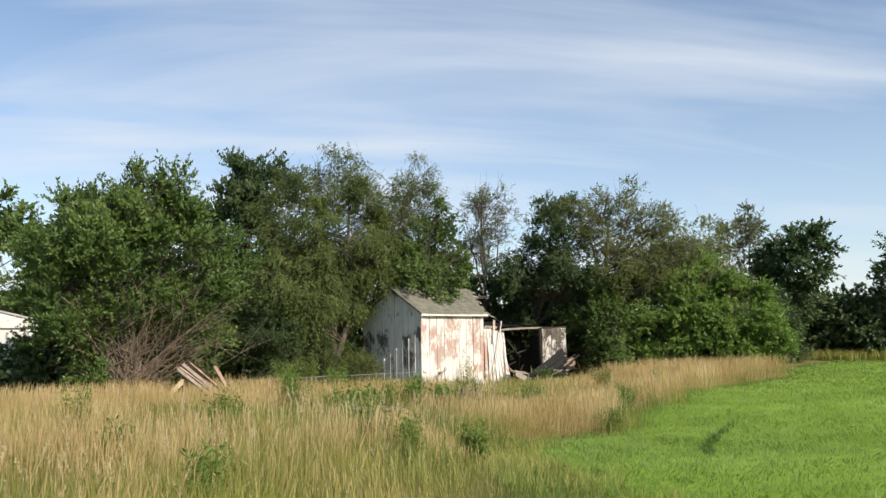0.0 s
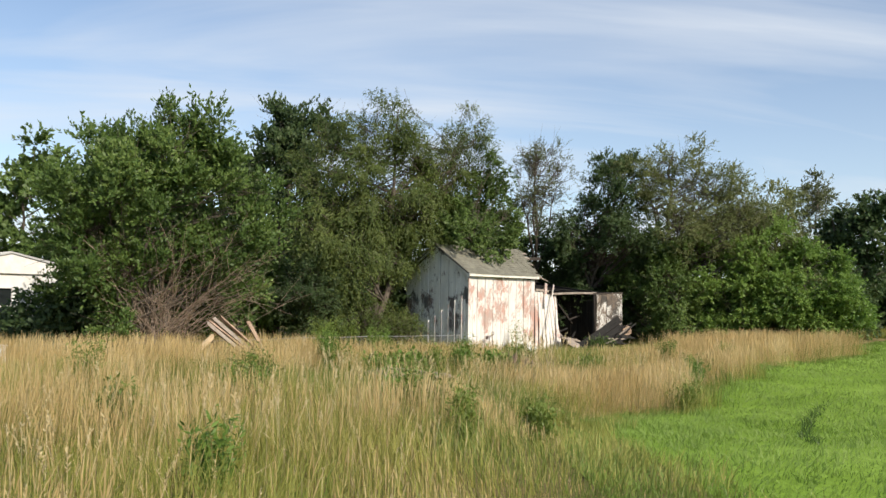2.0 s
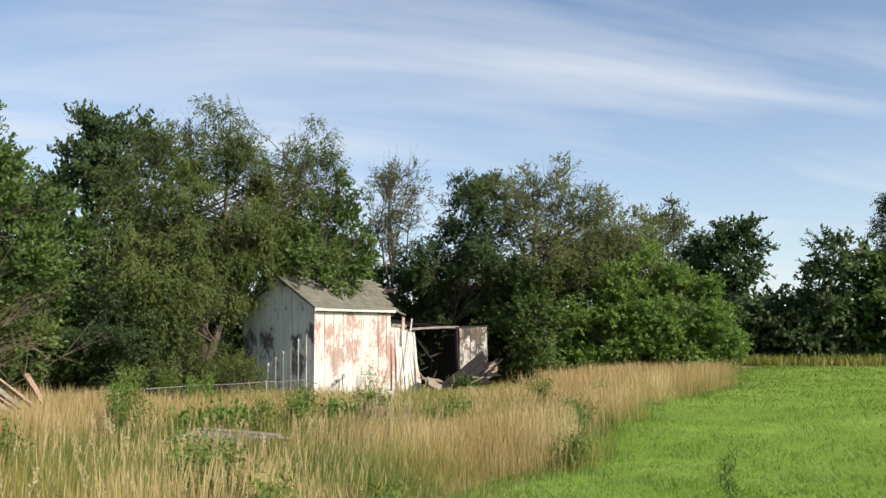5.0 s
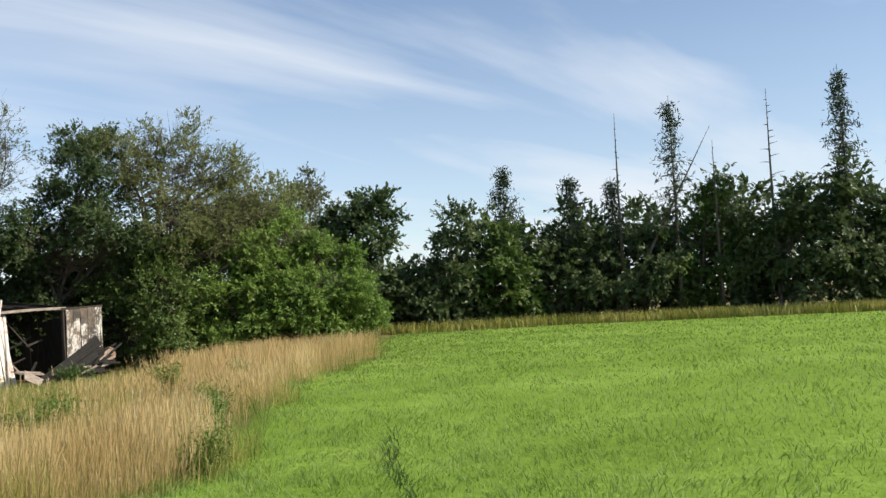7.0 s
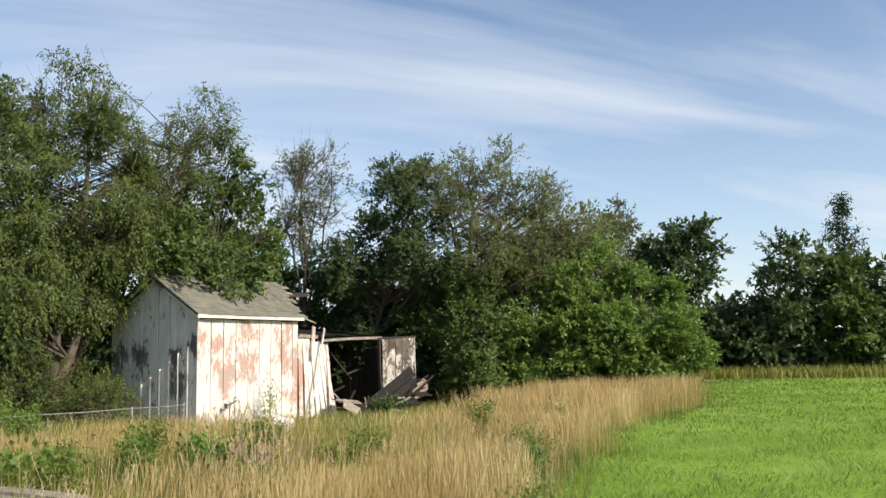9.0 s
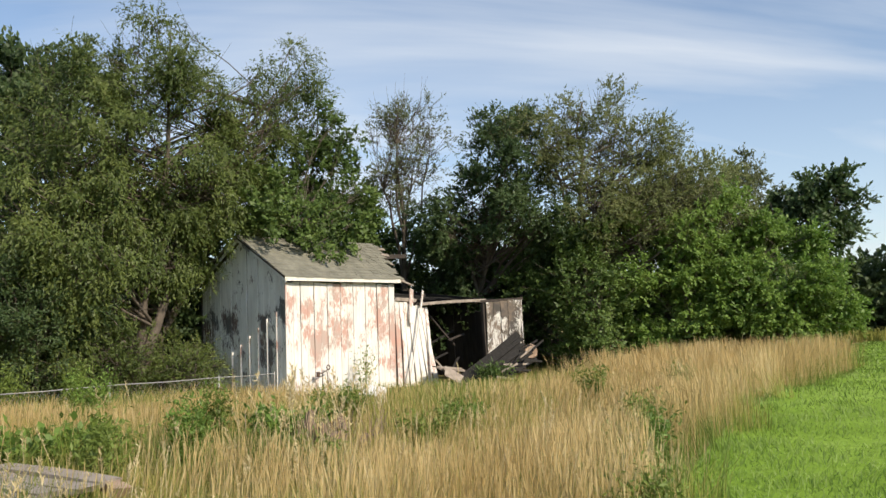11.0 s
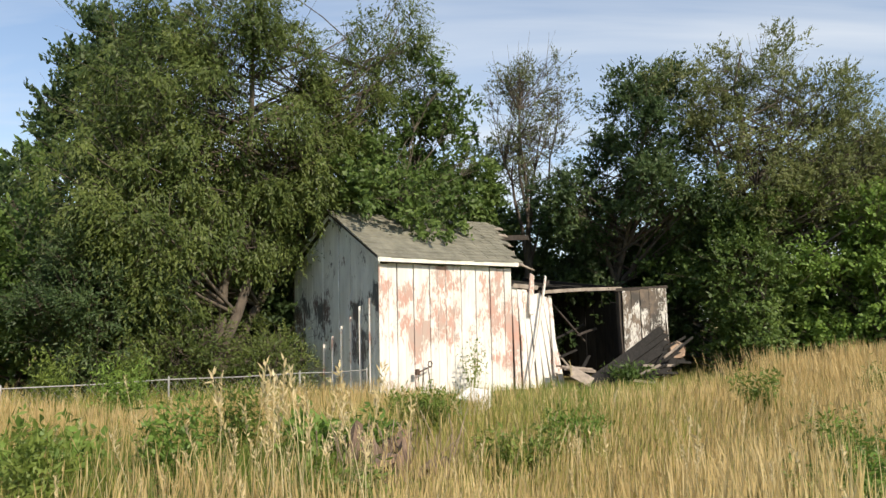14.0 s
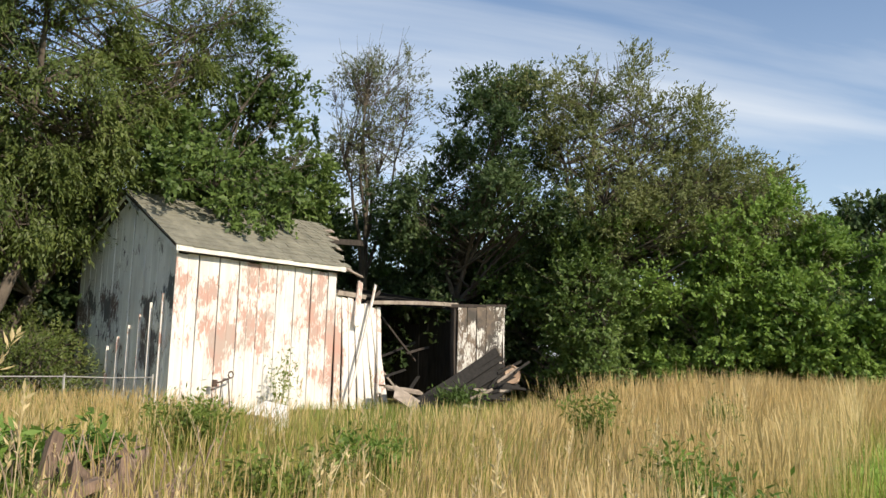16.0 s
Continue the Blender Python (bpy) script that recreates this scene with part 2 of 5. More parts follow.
M_WOOD_GREY = rough_mat("weathered_grey_wood", (0.17, 0.135, 0.11), (0.42, 0.36, 0.30), 5, 0.9, (1, 6, 1), 0.5)
M_WOOD_TAN = rough_mat("weathered_tan_wood", (0.25, 0.16, 0.11), (0.55, 0.40, 0.29), 5, 0.9, None, 0.5)
M_WOOD_PALE = rough_mat("pale_split_wood", (0.42, 0.30, 0.17), (0.72, 0.56, 0.36), 7, 0.85)
M_SHINGLE = rough_mat("asphalt_shingle", (0.115, 0.11, 0.085), (0.255, 0.245, 0.19), 3.5, 0.95, None, 0.9, 0.0, 90)
M_RAIL = rough_mat("galvanised_rail", (0.22, 0.22, 0.21), (0.44, 0.43, 0.41), 12, 0.55, None, 0.2, 0.5)
M_ROT = rough_mat("rotten_stump_wood", (0.06, 0.042, 0.032), (0.34, 0.235, 0.17), 7, 0.95, (1.6, 1.6, 0.4), 0.9)
M_IRON = rough_mat("rusty_iron", (0.035, 0.025, 0.02), (0.11, 0.065, 0.045), 20, 0.8)
M_SIDING = rough_mat("white_metal_siding", (0.66, 0.65, 0.60), (0.82, 0.81, 0.78), 2.0, 0.5, (1, 1, 0.4), 0.1)
# blue-grey for the front panel, and for the shade on the side wall
M_SIDING_GREY_SHADE = rough_mat("grey_and_shaded_metal_siding", (0.42, 0.46, 0.50), (0.60, 0.63, 0.65), 2.0, 0.5, (1, 1, 0.4), 0.1)
M_METAL_ROOF = rough_mat("galvanised_roof", (0.38, 0.38, 0.37), (0.60, 0.60, 0.58), 1.5, 0.55, None, 0.15, 0.3)
M_WHITE = rough_mat("chalky_white_paint", (0.66, 0.63, 0.58), (0.85, 0.83, 0.79), 6, 0.7)
M_SLAB = rough_mat("worn_grey_board", (0.20, 0.165, 0.145), (0.40, 0.35, 0.31), 4, 0.9, (1, 5, 1), 0.5)
M_GLASS = glass_mat()
M_GROUND = ground_mat("dry_meadow_soil", [(0.45, (0.10, 0.085, 0.035)), (0.75, (0.20, 0.17, 0.07)), (1.0, (0.28, 0.22, 0.10))], 0.35, 9.0)
M_FIELD = ground_mat("mown_green_field", [(0.45, (0.12, 0.21, 0.022)), (0.8, (0.20, 0.32, 0.04)), (1.05, (0.27, 0.40, 0.07))], 0.25, 7.0)


# ---- building helpers ----
def mesh_object(name, me, material, parent=None, label=""):
    me.materials.append(material)
    ob = new(name, me)
    if parent is not None:
        ob.parent = parent
    if label:
        ob["label"] = label
    return ob


def part(name, bm, material, parent, label=""):
    me = bpy.data.meshes.new(name)
    bm.to_mesh(me)
    bm.free()
    return mesh_object(name, me, material, parent, label)


def thing(name, at, label, category, group="", kind=""):
    e = new(name)
    e.empty_display_size = 0.2
    e.matrix_basis = Matrix.Translation(at)
    return tagged(e, label, category, group, kind)


def fast_mesh(name, verts, faces):
    """verts (n,3), faces (m,k): all faces with the same number of corners."""
    me = bpy.data.meshes.new(name)
    verts = np.ascontiguousarray(verts, dtype=np.float32)
    faces = np.ascontiguousarray(faces, dtype=np.int32)
    k = faces.shape[1]
    me.vertices.add(len(verts))
    me.vertices.foreach_set("co", verts.ravel())
    me.loops.add(faces.size)
    me.loops.foreach_set("vertex_index", faces.ravel())
    me.polygons.add(len(faces))
    me.polygons.foreach_set("loop_start", np.arange(0, faces.size, k, dtype=np.int32))
    me.update(calc_edges=True)
    return me


def box_bm(bm, m, sx, sy, sz, bevel=0.0, taper=1.0):
    """Adds a block of that size to bm, its base centre at m."""
    r = bmesh.ops.create_cube(bm, size=1.0)
    vs = r["verts"]
    for v in vs:
        k = taper if v.co.z > 0 else 1.0
        v.co = Vector((v.co.x * sx * k, v.co.y * sy * k, (v.co.z + 0.5) * sz))
    if bevel:
        es = list({e for v in vs for e in v.link_edges})
        b = bmesh.ops.bevel(bm, geom=es, offset=bevel, segments=1, affect="EDGES")
        vs = list({v for f in b["faces"] for v in f.verts} | {v for v in vs if v.is_valid})
    bmesh.ops.transform(bm, matrix=m, verts=vs)
    return vs


def plank_bm(a, b, width, thick, rnd, up=(0, 0, 1), notch=0.03, warp=0.012):
    """A board from a to b with split, uneven ends and a slight bow."""
    a, b = Vector(a), Vector(b)
    d = (b - a)
    n = d.normalized()
    upv = Vector(up)
    if abs(n.dot(upv)) > 0.95:
        upv = Vector((0, 1, 0))
    s = n.cross(upv).normalized()
    u = s.cross(n).normalized()
    bm = bmesh.new()
    rings = []
    bow = rnd.uniform(-warp, warp) * d.length
    for i in range(5):
        f = i / 4
        c = a + d * f + u * bow * math.sin(math.pi * f)
        w = width * 0.5 * (1 + rnd.uniform(-0.05, 0.05))
        ring = []
        for sx, sz in ((-1, -1), (1, -1), (1, 1), (-1, 1)):
            e = rnd.uniform(-notch, notch) if i in (0, 4) else 0
            ring.append(bm.verts.new(c + s * sx * w + u * sz * thick * 0.5 + n * e))
        rings.append(ring)
    for r0, r1 in zip(rings, rings[1:]):
        for k in range(4):
            bm.faces.new((r0[k], r0[(k + 1) % 4], r1[(k + 1) % 4], r1[k]))
    bm.faces.new(rings[0][::-1])
    bm.faces.new(rings[-1])
    bmesh.ops.recalc_face_normals(bm, faces=bm.faces)
    return bm


def tubes(paths, sides=5):
    """Tapered tubes: every path a list of (point, radius). Returns verts, quads."""
    V, F = [], []
    base = 0
    ang = np.linspace(0, 2 * np.pi, sides, endpoint=False)
    ca, sa = np.cos(ang), np.sin(ang)
    for path in paths:
        P = np.array([p for p, _ in path], dtype=float)
        R = np.array([r for _, r in path], dtype=float)
        T = np.gradient(P, axis=0)
        T /= np.linalg.norm(T, axis=1)[:, None] + 1e-9
        ref = np.where(np.abs(T[:, 2:3]) > 0.9, np.array([[1.0, 0, 0]]), np.array([[0, 0, 1.0]]))
        S = np.cross(T, ref)
        S /= np.linalg.norm(S, axis=1)[:, None] + 1e-9
        U = np.cross(S, T)
        ring = P[:, None] + R[:, None, None] * (S[:, None] * ca[None, :, None] + U[:, None] * sa[None, :, None])
        V.append(ring.reshape(-1, 3))
        n = len(path)
        i = np.arange(n - 1)[:, None] * sides
        k = np.arange(sides)[None]
        k2 = (k + 1) % sides
        F.append(np.stack([i + k, i + k2, i + sides + k2, i + sides + k], -1).reshape(-1, 4) + base)
        base += n * sides
    return np.concatenate(V), np.concatenate(F)


def leaves(pts, rng, length, width, toward=None, droop=0.0, upright=0.0, face=None):
    """A folded diamond leaf at each point; face: the way the blades turn. Returns verts, quads."""
    n = len(pts)
    axis = rng.normal(size=(n, 3)) * (1.0 if face is None else 0.6)
    if toward is not None:
        axis += toward * 0.8
    axis[:, 2] += upright - droop
    axis /= np.linalg.norm(axis, axis=1)[:, None] + 1e-9
    nor = rng.normal(size=(n, 3)) * 0.8 + np.array([0.1, -0.35, 0.75]) if face is None else face + rng.normal(size=(n, 3)) * 0.42
    side = np.cross(axis, nor)
    side /= np.linalg.norm(side, axis=1)[:, None] + 1e-9
    ln = length * rng.uniform(0.6, 1.35, n)[:, None]
    wd = width * rng.uniform(0.7, 1.3, n)[:, None] * 0.5
    up = np.cross(side, axis)
    v = np.empty((n, 4, 3))
    v[:, 0] = pts
    v[:, 1] = pts + axis * ln * 0.45 + side * wd + up * wd * 0.35
    v[:, 2] = pts + axis * ln
    v[:, 3] = pts + axis * ln * 0.45 - side * wd + up * wd * 0.35
    return v.reshape(-1, 3), np.arange(n * 4).reshape(n, 4)


def sprays(C, size, centre, count, rng, reach, droop, upright, per=12):
    """Leaves set along short twigs that grow outwards from the clumps. Returns their feet, the way they grow and the way they face."""
    n = max(count // per, 1)
    w = size ** 2
    idx = rng.choice(len(C), n, p=w / w.sum())
    d = rng.normal(size=(n, 3))
    d /= np.linalg.norm(d, axis=1)[:, None]
    out = C[idx] - centre
    out /= np.linalg.norm(out, axis=1)[:, None] + 1e-6
    start = C[idx] + d * size[idx][:, None] * rng.uniform(0.05, 0.85, (n, 1)) * np.array([1, 1, 0.7])
    ax = d * 0.75 + out * 0.5 + rng.normal(size=(n, 3)) * 0.35
    ax[:, 2] += upright - droop
    ax /= np.linalg.norm(ax, axis=1)[:, None] + 1e-6
    ln = (reach * rng.uniform(0.5, 1.5, n))[:, None, None]
    t = ((np.arange(per)[None] + rng.random((n, per))) / per)[:, :, None]
    P = start[:, None] + ax[:, None] * ln * t
    P[:, :, 2] -= (0.15 + 0.45 * droop) * ln[:, :, 0] * t[:, :, 0] ** 2
    P += rng.normal(size=P.shape) * 0.022
    face = d * 0.5 + out * 0.4 + np.array([0.0, -0.5, 0.6])
    return P.reshape(-1, 3), np.repeat(ax, per, 0), np.repeat(face, per, 0)


def terrain(x, y):
    """Gentle lie of the land: a low rise where the walk begins and a shallow dip where it ends."""
    rise = 0.25 * np.exp(-(((x + 23) / 7) ** 2 + ((y + 23) / 7) ** 2))
    dip = -0.40 * np.exp(-(((x + 6.0) / 5.0) ** 2 + ((y + 11.5) / 5.0) ** 2))
    return rise + dip


def curve_pts(a, b, sag, rng, n=5, wob=0.12):
    """A bent line from a to b, leaving a upward."""
    a, b = np.array(a, float), np.array(b, float)
    d = np.linalg.norm(b - a)
    mid = (a + b) / 2 + np.array([0, 0, sag * d]) + rng.normal(size=3) * wob * d * 0.5
    t = np.linspace(0, 1, n)[:, None]
    return (1 - t) ** 2 * a + 2 * t * (1 - t) * mid + t ** 2 * b


def tree(name, base, lobes, leaf_material, label, seed, count, leaf=(0.10, 0.05), trunk=0.12, bark=None,
         stems=1, clump=0.45, clumps=70, droop=0.0, upright=0.0, shoots=0, dead=0, spread=0.25, group="", inner=0.35, category="tree", reach=0.32, fork=0.0, twiggy=4, stout=1.0):
    """lobes: (cx, cy, cz, rx, ry, rz) in metres, the bodies of the crown. Limbs reach from the stems to every clump of leaves."""
    rng = np.random.default_rng(seed)
    bark = bark or M_BARK
    bz = float(terrain(base[0], base[1]))
    B = np.array([base[0], base[1], bz - 0.1])
    e = thing(name, (base[0], base[1], bz), label, category, group)
    inv = Matrix.Translation((-base[0], -base[1], -bz))
    lob = np.array(lobes, float)
    vol = lob[:, 3] * lob[:, 4] * lob[:, 5]
    top = max(l[2] + l[5] for l in lobes)
    # clump centres, most of them near the outside of the bodies
    pick = rng.choice(len(lob), clumps, p=vol ** 0.75 / (vol ** 0.75).sum())
    d = rng.normal(size=(clumps, 3))
    d /= np.linalg.norm(d, axis=1)[:, None]
    rad = rng.uniform(inner, 1.0, clumps) ** 0.6
    C = lob[pick, :3] + d * lob[pick, 3:6] * rad[:, None]
    C += rng.normal(size=C.shape) * 0.12
    C[:, 2] = np.maximum(C[:, 2], 0.25)
    size = clump * rng.uniform(0.55, 1.35, clumps)
    # stems
    stem_paths = []
    for s in range(stems):
        l = lob[s % len(lob)]
        tip = l[:3] + np.array([rng.uniform(-.4, .4) * l[3], rng.uniform(-.4, .4) * l[4], 0.45 * l[5]])
        st = B + np.array([rng.uniform(-spread, spread), rng.uniform(-spread, spread), 0]) * (stems > 1)
        pts = curve_pts(st, tip, 0.06, rng, 9, 0.10)
        if fork:
            knee = st + (np.array([lob[:, 0].mean(), lob[:, 1].mean(), 0]) - np.array([st[0], st[1], 0])) * 0.25
            knee[2] = fork * rng.uniform(0.75, 1.15)
            pts = np.concatenate([np.linspace(st, knee, 4)[:3], curve_pts(knee, tip, 0.08, rng, 6, 0.12)])
        pts[1:-1] += rng.normal(size=(7, 3)) * 0.05
        r0 = trunk * rng.uniform(0.75, 1.1)
        stem_paths.append([(p, max(r0 * (1 - 0.85 * i / 8), 0.012)) for i, p in enumerate(pts)])
    for sp in stem_paths:
        v, f = tubes([sp], 8)
        mesh_object("trunk", fast_mesh("trunk", v, f), bark, e).matrix_parent_inverse = inv
    limbs, twigs = [], []
    for c, sz in zip(C, size):
        sp = stem_paths[rng.integers(len(stem_paths))]
        zs = np.array([p[2] for p, _ in sp])
        want = c[2] - 0.55 * np.linalg.norm(c[:2] - B[:2]) - 0.2
        if -0.3 < c[0] < 4.6 and c[1] < 3.7 and c[2] < 5.2:
            want = c[2] + 0.6     # these hang over the shed roof
        k = int(np.clip(np.searchsorted(zs, want), 1, len(sp) - 2))
        p0, r0 = sp[k]
        pts = curve_pts(p0, c, 0.05, rng, 5)
        r = min(r0 * 0.6, (0.012 * np.linalg.norm(c - p0) + 0.008) * stout)
        limbs.append([(p, r * (1 - 0.75 * i / 4)) for i, p in enumerate(pts)])
        for _ in range(twiggy):
            q = c + rng.normal(size=3) * sz * 0.8 + np.array([0, 0, 0.1])
            pts2 = curve_pts(pts[3], q, 0.05, rng, 3)
            twigs.append([(p, 0.007 * (1 - 0.6 * i / 2)) for i, p in enumerate(pts2)])
    v, f = tubes(limbs, 5)
    if twigs:
        v2, f2 = tubes(twigs, 3)
        v, f = np.concatenate([v, v2]), np.concatenate([f, f2 + len(v)])
    o = mesh_object("branchwork", fast_mesh("branchwork", v, f), bark, e)
    o.matrix_parent_inverse = inv
    o["kind"] = "stuff"
    # leaves in sprays about the clumps, so that the crown has gaps
    P, way, face = sprays(C, size, lob[pick, :3].mean(0), count, rng, reach * max(leaf[0] / 0.12, 1), droop, upright)
    if shoots:
        tops = C[np.argsort(-C[:, 2] + rng.normal(size=clumps) * 0.6)[:shoots]]
        for c in tops:
            q = c + np.array([rng.normal() * 0.25, rng.normal() * 0.25, rng.uniform(0.3, 0.75)])
            line = np.repeat(curve_pts(c, q, 0.0, rng, 24), 2, 0)
            P = np.concatenate([P, line + rng.normal(size=(48, 3)) * 0.06])
            way = np.concatenate([way, np.repeat((q - c)[None], 48, 0)])
            face = np.concatenate([face, rng.normal(size=(48, 3)) + np.array([0, -0.3, 0.5])])
    P[:, 2] = np.maximum(P[:, 2], 0.08)
    v, f = leaves(P, rng, leaf[0], leaf[1], way, droop, upright, face)
    mesh_object("crown", fast_mesh("crown", v, f), leaf_material, e).matrix_parent_inverse = inv
    if dead:
        dp = []
        for _ in range(dead):
            a = rng.uniform(0, 2 * math.pi)
            st = B + np.array([rng.normal() * 0.4, rng.normal() * 0.4, rng.uniform(0.1, 0.9)])
            ln = rng.uniform(1.2, 2.9)
            q = st + np.array([math.cos(a) * ln + 0.4, math.sin(a) * ln * 0.6 - 1.2, rng.uniform(0.7, 2.9)])
            pts = curve_pts(st, q, rng.uniform(-0.05, 0.2), rng, 6)
            dp.append([(p, 0.013 * (1 - 0.8 * i / 5)) for i, p in enumerate(pts)])
            for k in (2, 3, 4):
                for _ in range(2):
                    q2 = pts[k] + rng.normal(size=3) * 0.35 + (q - st) * 0.18
                    dp.append([(p, 0.006 * (1 - 0.6 * i / 2)) for i, p in enumerate(curve_pts(pts[k], q2, 0.05, rng, 3))])
        v, f = tubes(dp, 3)
        o = mesh_object("dead_wood", fast_mesh("dead_wood", v, f), M_TWIG, e, "bare grey-brown dead branches")
        o.matrix_parent_inverse = inv
        o["kind"] = "stuff"
    return e


def conifer(name, base, height, radius, label, seed, count, material=None, dead=False, lean=0.0, bare_below=0.25):
    """A spruce with whorls of drooping boughs, or its dead pole with bare twigs."""
    rng = np.random.default_rng(seed)
    B = np.array([base[0], base[1], -0.1])
    e = thing(name, (base[0], base[1], 0), label, "tree")
    inv = Matrix.Translation((-base[0], -base[1], 0))
    tip = B + np.array([0.0, lean, height])
    pts = curve_pts(B, tip, 0, rng, 9, 0.02)
    v, f = tubes([[(p, 0.15 * (1 - 0.93 * i / 8)) for i, p in enumerate(pts)]], 7)
    mesh_object("trunk", fast_mesh("trunk", v, f), M_BARK, e).matrix_parent_inverse = inv
    boughs, P = [], []
    z = height * bare_below
    while z < height * 0.97:
        k = z / height
        r = radius * (1 - k) ** 0.7 * (1.1 if not dead else 0.6)
        c = B + (tip - B) * k
        for _ in range(3 if not dead else 2):
            if rng.random() < 0.25:
                continue
            a = rng.uniform(0, 2 * math.pi)
            rr = r * rng.uniform(0.45, 1.15)
            q = c + np.array([math.cos(a) * rr, math.sin(a) * rr, -0.15 * rr if not dead else 0.1 * rr])
            line = curve_pts(c, q, 0.08, rng, 5)
            boughs.append([(p, 0.03 * (1 - 0.8 * i / 4)) for i, p in enumerate(line)])
            P.append(line)
        z += height * 0.028
    v, f = tubes(boughs, 4)
    o = mesh_object("branchwork", fast_mesh("branchwork", v, f), M_BARK, e)
    o.matrix_parent_inverse = inv
    o["kind"] = "stuff"
    if not dead:
        L = np.concatenate(P)
        n = count
        pick = rng.integers(0, len(L), n)
        pts = L[pick] + rng.normal(size=(n, 3)) * np.array([0.2, 0.2, 0.14])
        v, f = leaves(pts, rng, 0.34, 0.075, None, 0.5)
        mesh_object("crown", fast_mesh("crown", v, f), material or M_NEEDLE, e).matrix_parent_inverse = inv
    return e


# ---- ground ----
EDGE_X = np.array([-60.0, -32.0, -22.0, -17.0, -13.0, -9.5, -7.0, -5.0, -3.6, 0.6, 5.0, 10.0, 12.8, 14.0, 20.0, 31.0])
EDGE_Y = np.array([-70.0, -40.0, -27.0, -21.0, -16.3, -12.4, -11.6, -11.35, -10.9, -9.8, -9.0, -8.9, -8.2, -6.5, -5.5, -4.2])


def field_edge(x):
    return np.interp(x, EDGE_X, EDGE_Y)


def far_edge(y):
    return np.interp(y, [-90, -50, -23, -12.7, -4.2], [31, 33.5, 34.6, 35.0, 31.5])


def build_ground():
    # one sheet to the horizon, finer near the walk
    ax = np.concatenate([[-3000, -1200, -500, -200, -90], np.linspace(-50, 50, 81), [90, 200, 500, 1200, 3000]])
    gx, gy = np.meshgrid(ax, ax, indexing="ij")
    n = len(ax)
    gz = terrain(gx, gy) + 0.0
    v = np.stack([gx, gy, gz], -1).reshape(-1, 3)
    i, j = np.meshgrid(np.arange(n - 1), np.arange(n - 1), indexing="ij")
    q = np.stack([i * n + j, (i + 1) * n + j, (i + 1) * n + j + 1, i * n + j + 1], -1).reshape(-1, 4)
    tagged(mesh_object("ground", fast_mesh("ground", v, q), M_GROUND), "dry meadow soil under tall grass", "ground", "", "structure")
    # the green field, a sheet just above it along the edge of the tall grass
    xs = np.linspace(-45, 35.0, 161)
    rows = []
    m = 60
    for x in xs:
        y1 = field_edge(x)
        y0 = -90.0
        s = np.linspace(0, 1, m) ** 2.2
        ys = y1 + (y0 - y1) * s
        xx = np.minimum(x, far_edge(ys)) if x > 25 else np.full(m, x)
        rows.append(np.stack([xx, ys, terrain(xx, ys) + 0.012], -1))
    v = np.concatenate(rows)
    i, j = np.meshgrid(np.arange(len(xs) - 1), np.arange(m - 1), indexing="ij")
    q = np.stack([i * m + j, i * m + j + 1, (i + 1) * m + j + 1, (i + 1) * m + j], -1).reshape(-1, 4)
    tagged(mesh_object("field", fast_mesh("field", v, q), M_FIELD), "short bright green grass field with a wheel track", "field", "", "structure")


build_ground()


# ---- the shed ----
SX0, SX1, SY0, SY1 = 0.12, 3.58, 0.12, 3.50     # outer faces of the walls
EAVE, RIDGE_Y, RIDGE_Z = 2.66, 1.81, 3.80
SLOPE = (RIDGE_Z - EAVE) / (RIDGE_Y - 0.0)


def board_mesh(name, w, t, z0, z1, top_cut=0.0):
    """An upright board, face towards -y; top_cut slants its top edge; long edges eased."""
    bm = bmesh.new()
    h = w / 2
    prof = [(-h, 0), (-h, -t * 0.7), (-h + 0.006, -t), (h - 0.006, -t), (h, -t * 0.7), (h, 0)]
    lo = [bm.verts.new((x, y, z0)) for x, y in prof]
    hi = [bm.verts.new((x, y, z1 + top_cut * x)) for x, y in prof]
    for k in range(6):
        bm.faces.new((lo[k], lo[(k + 1) % 6], hi[(k + 1) % 6], hi[k]))
    bm.faces.new(lo[::-1])
    bm.faces.new(hi)
    bmesh.ops.recalc_face_normals(bm, faces=bm.faces)
    return bm


def roof_under(y):
    return RIDGE_Z - 0.09 - SLOPE * abs(y - RIDGE_Y)


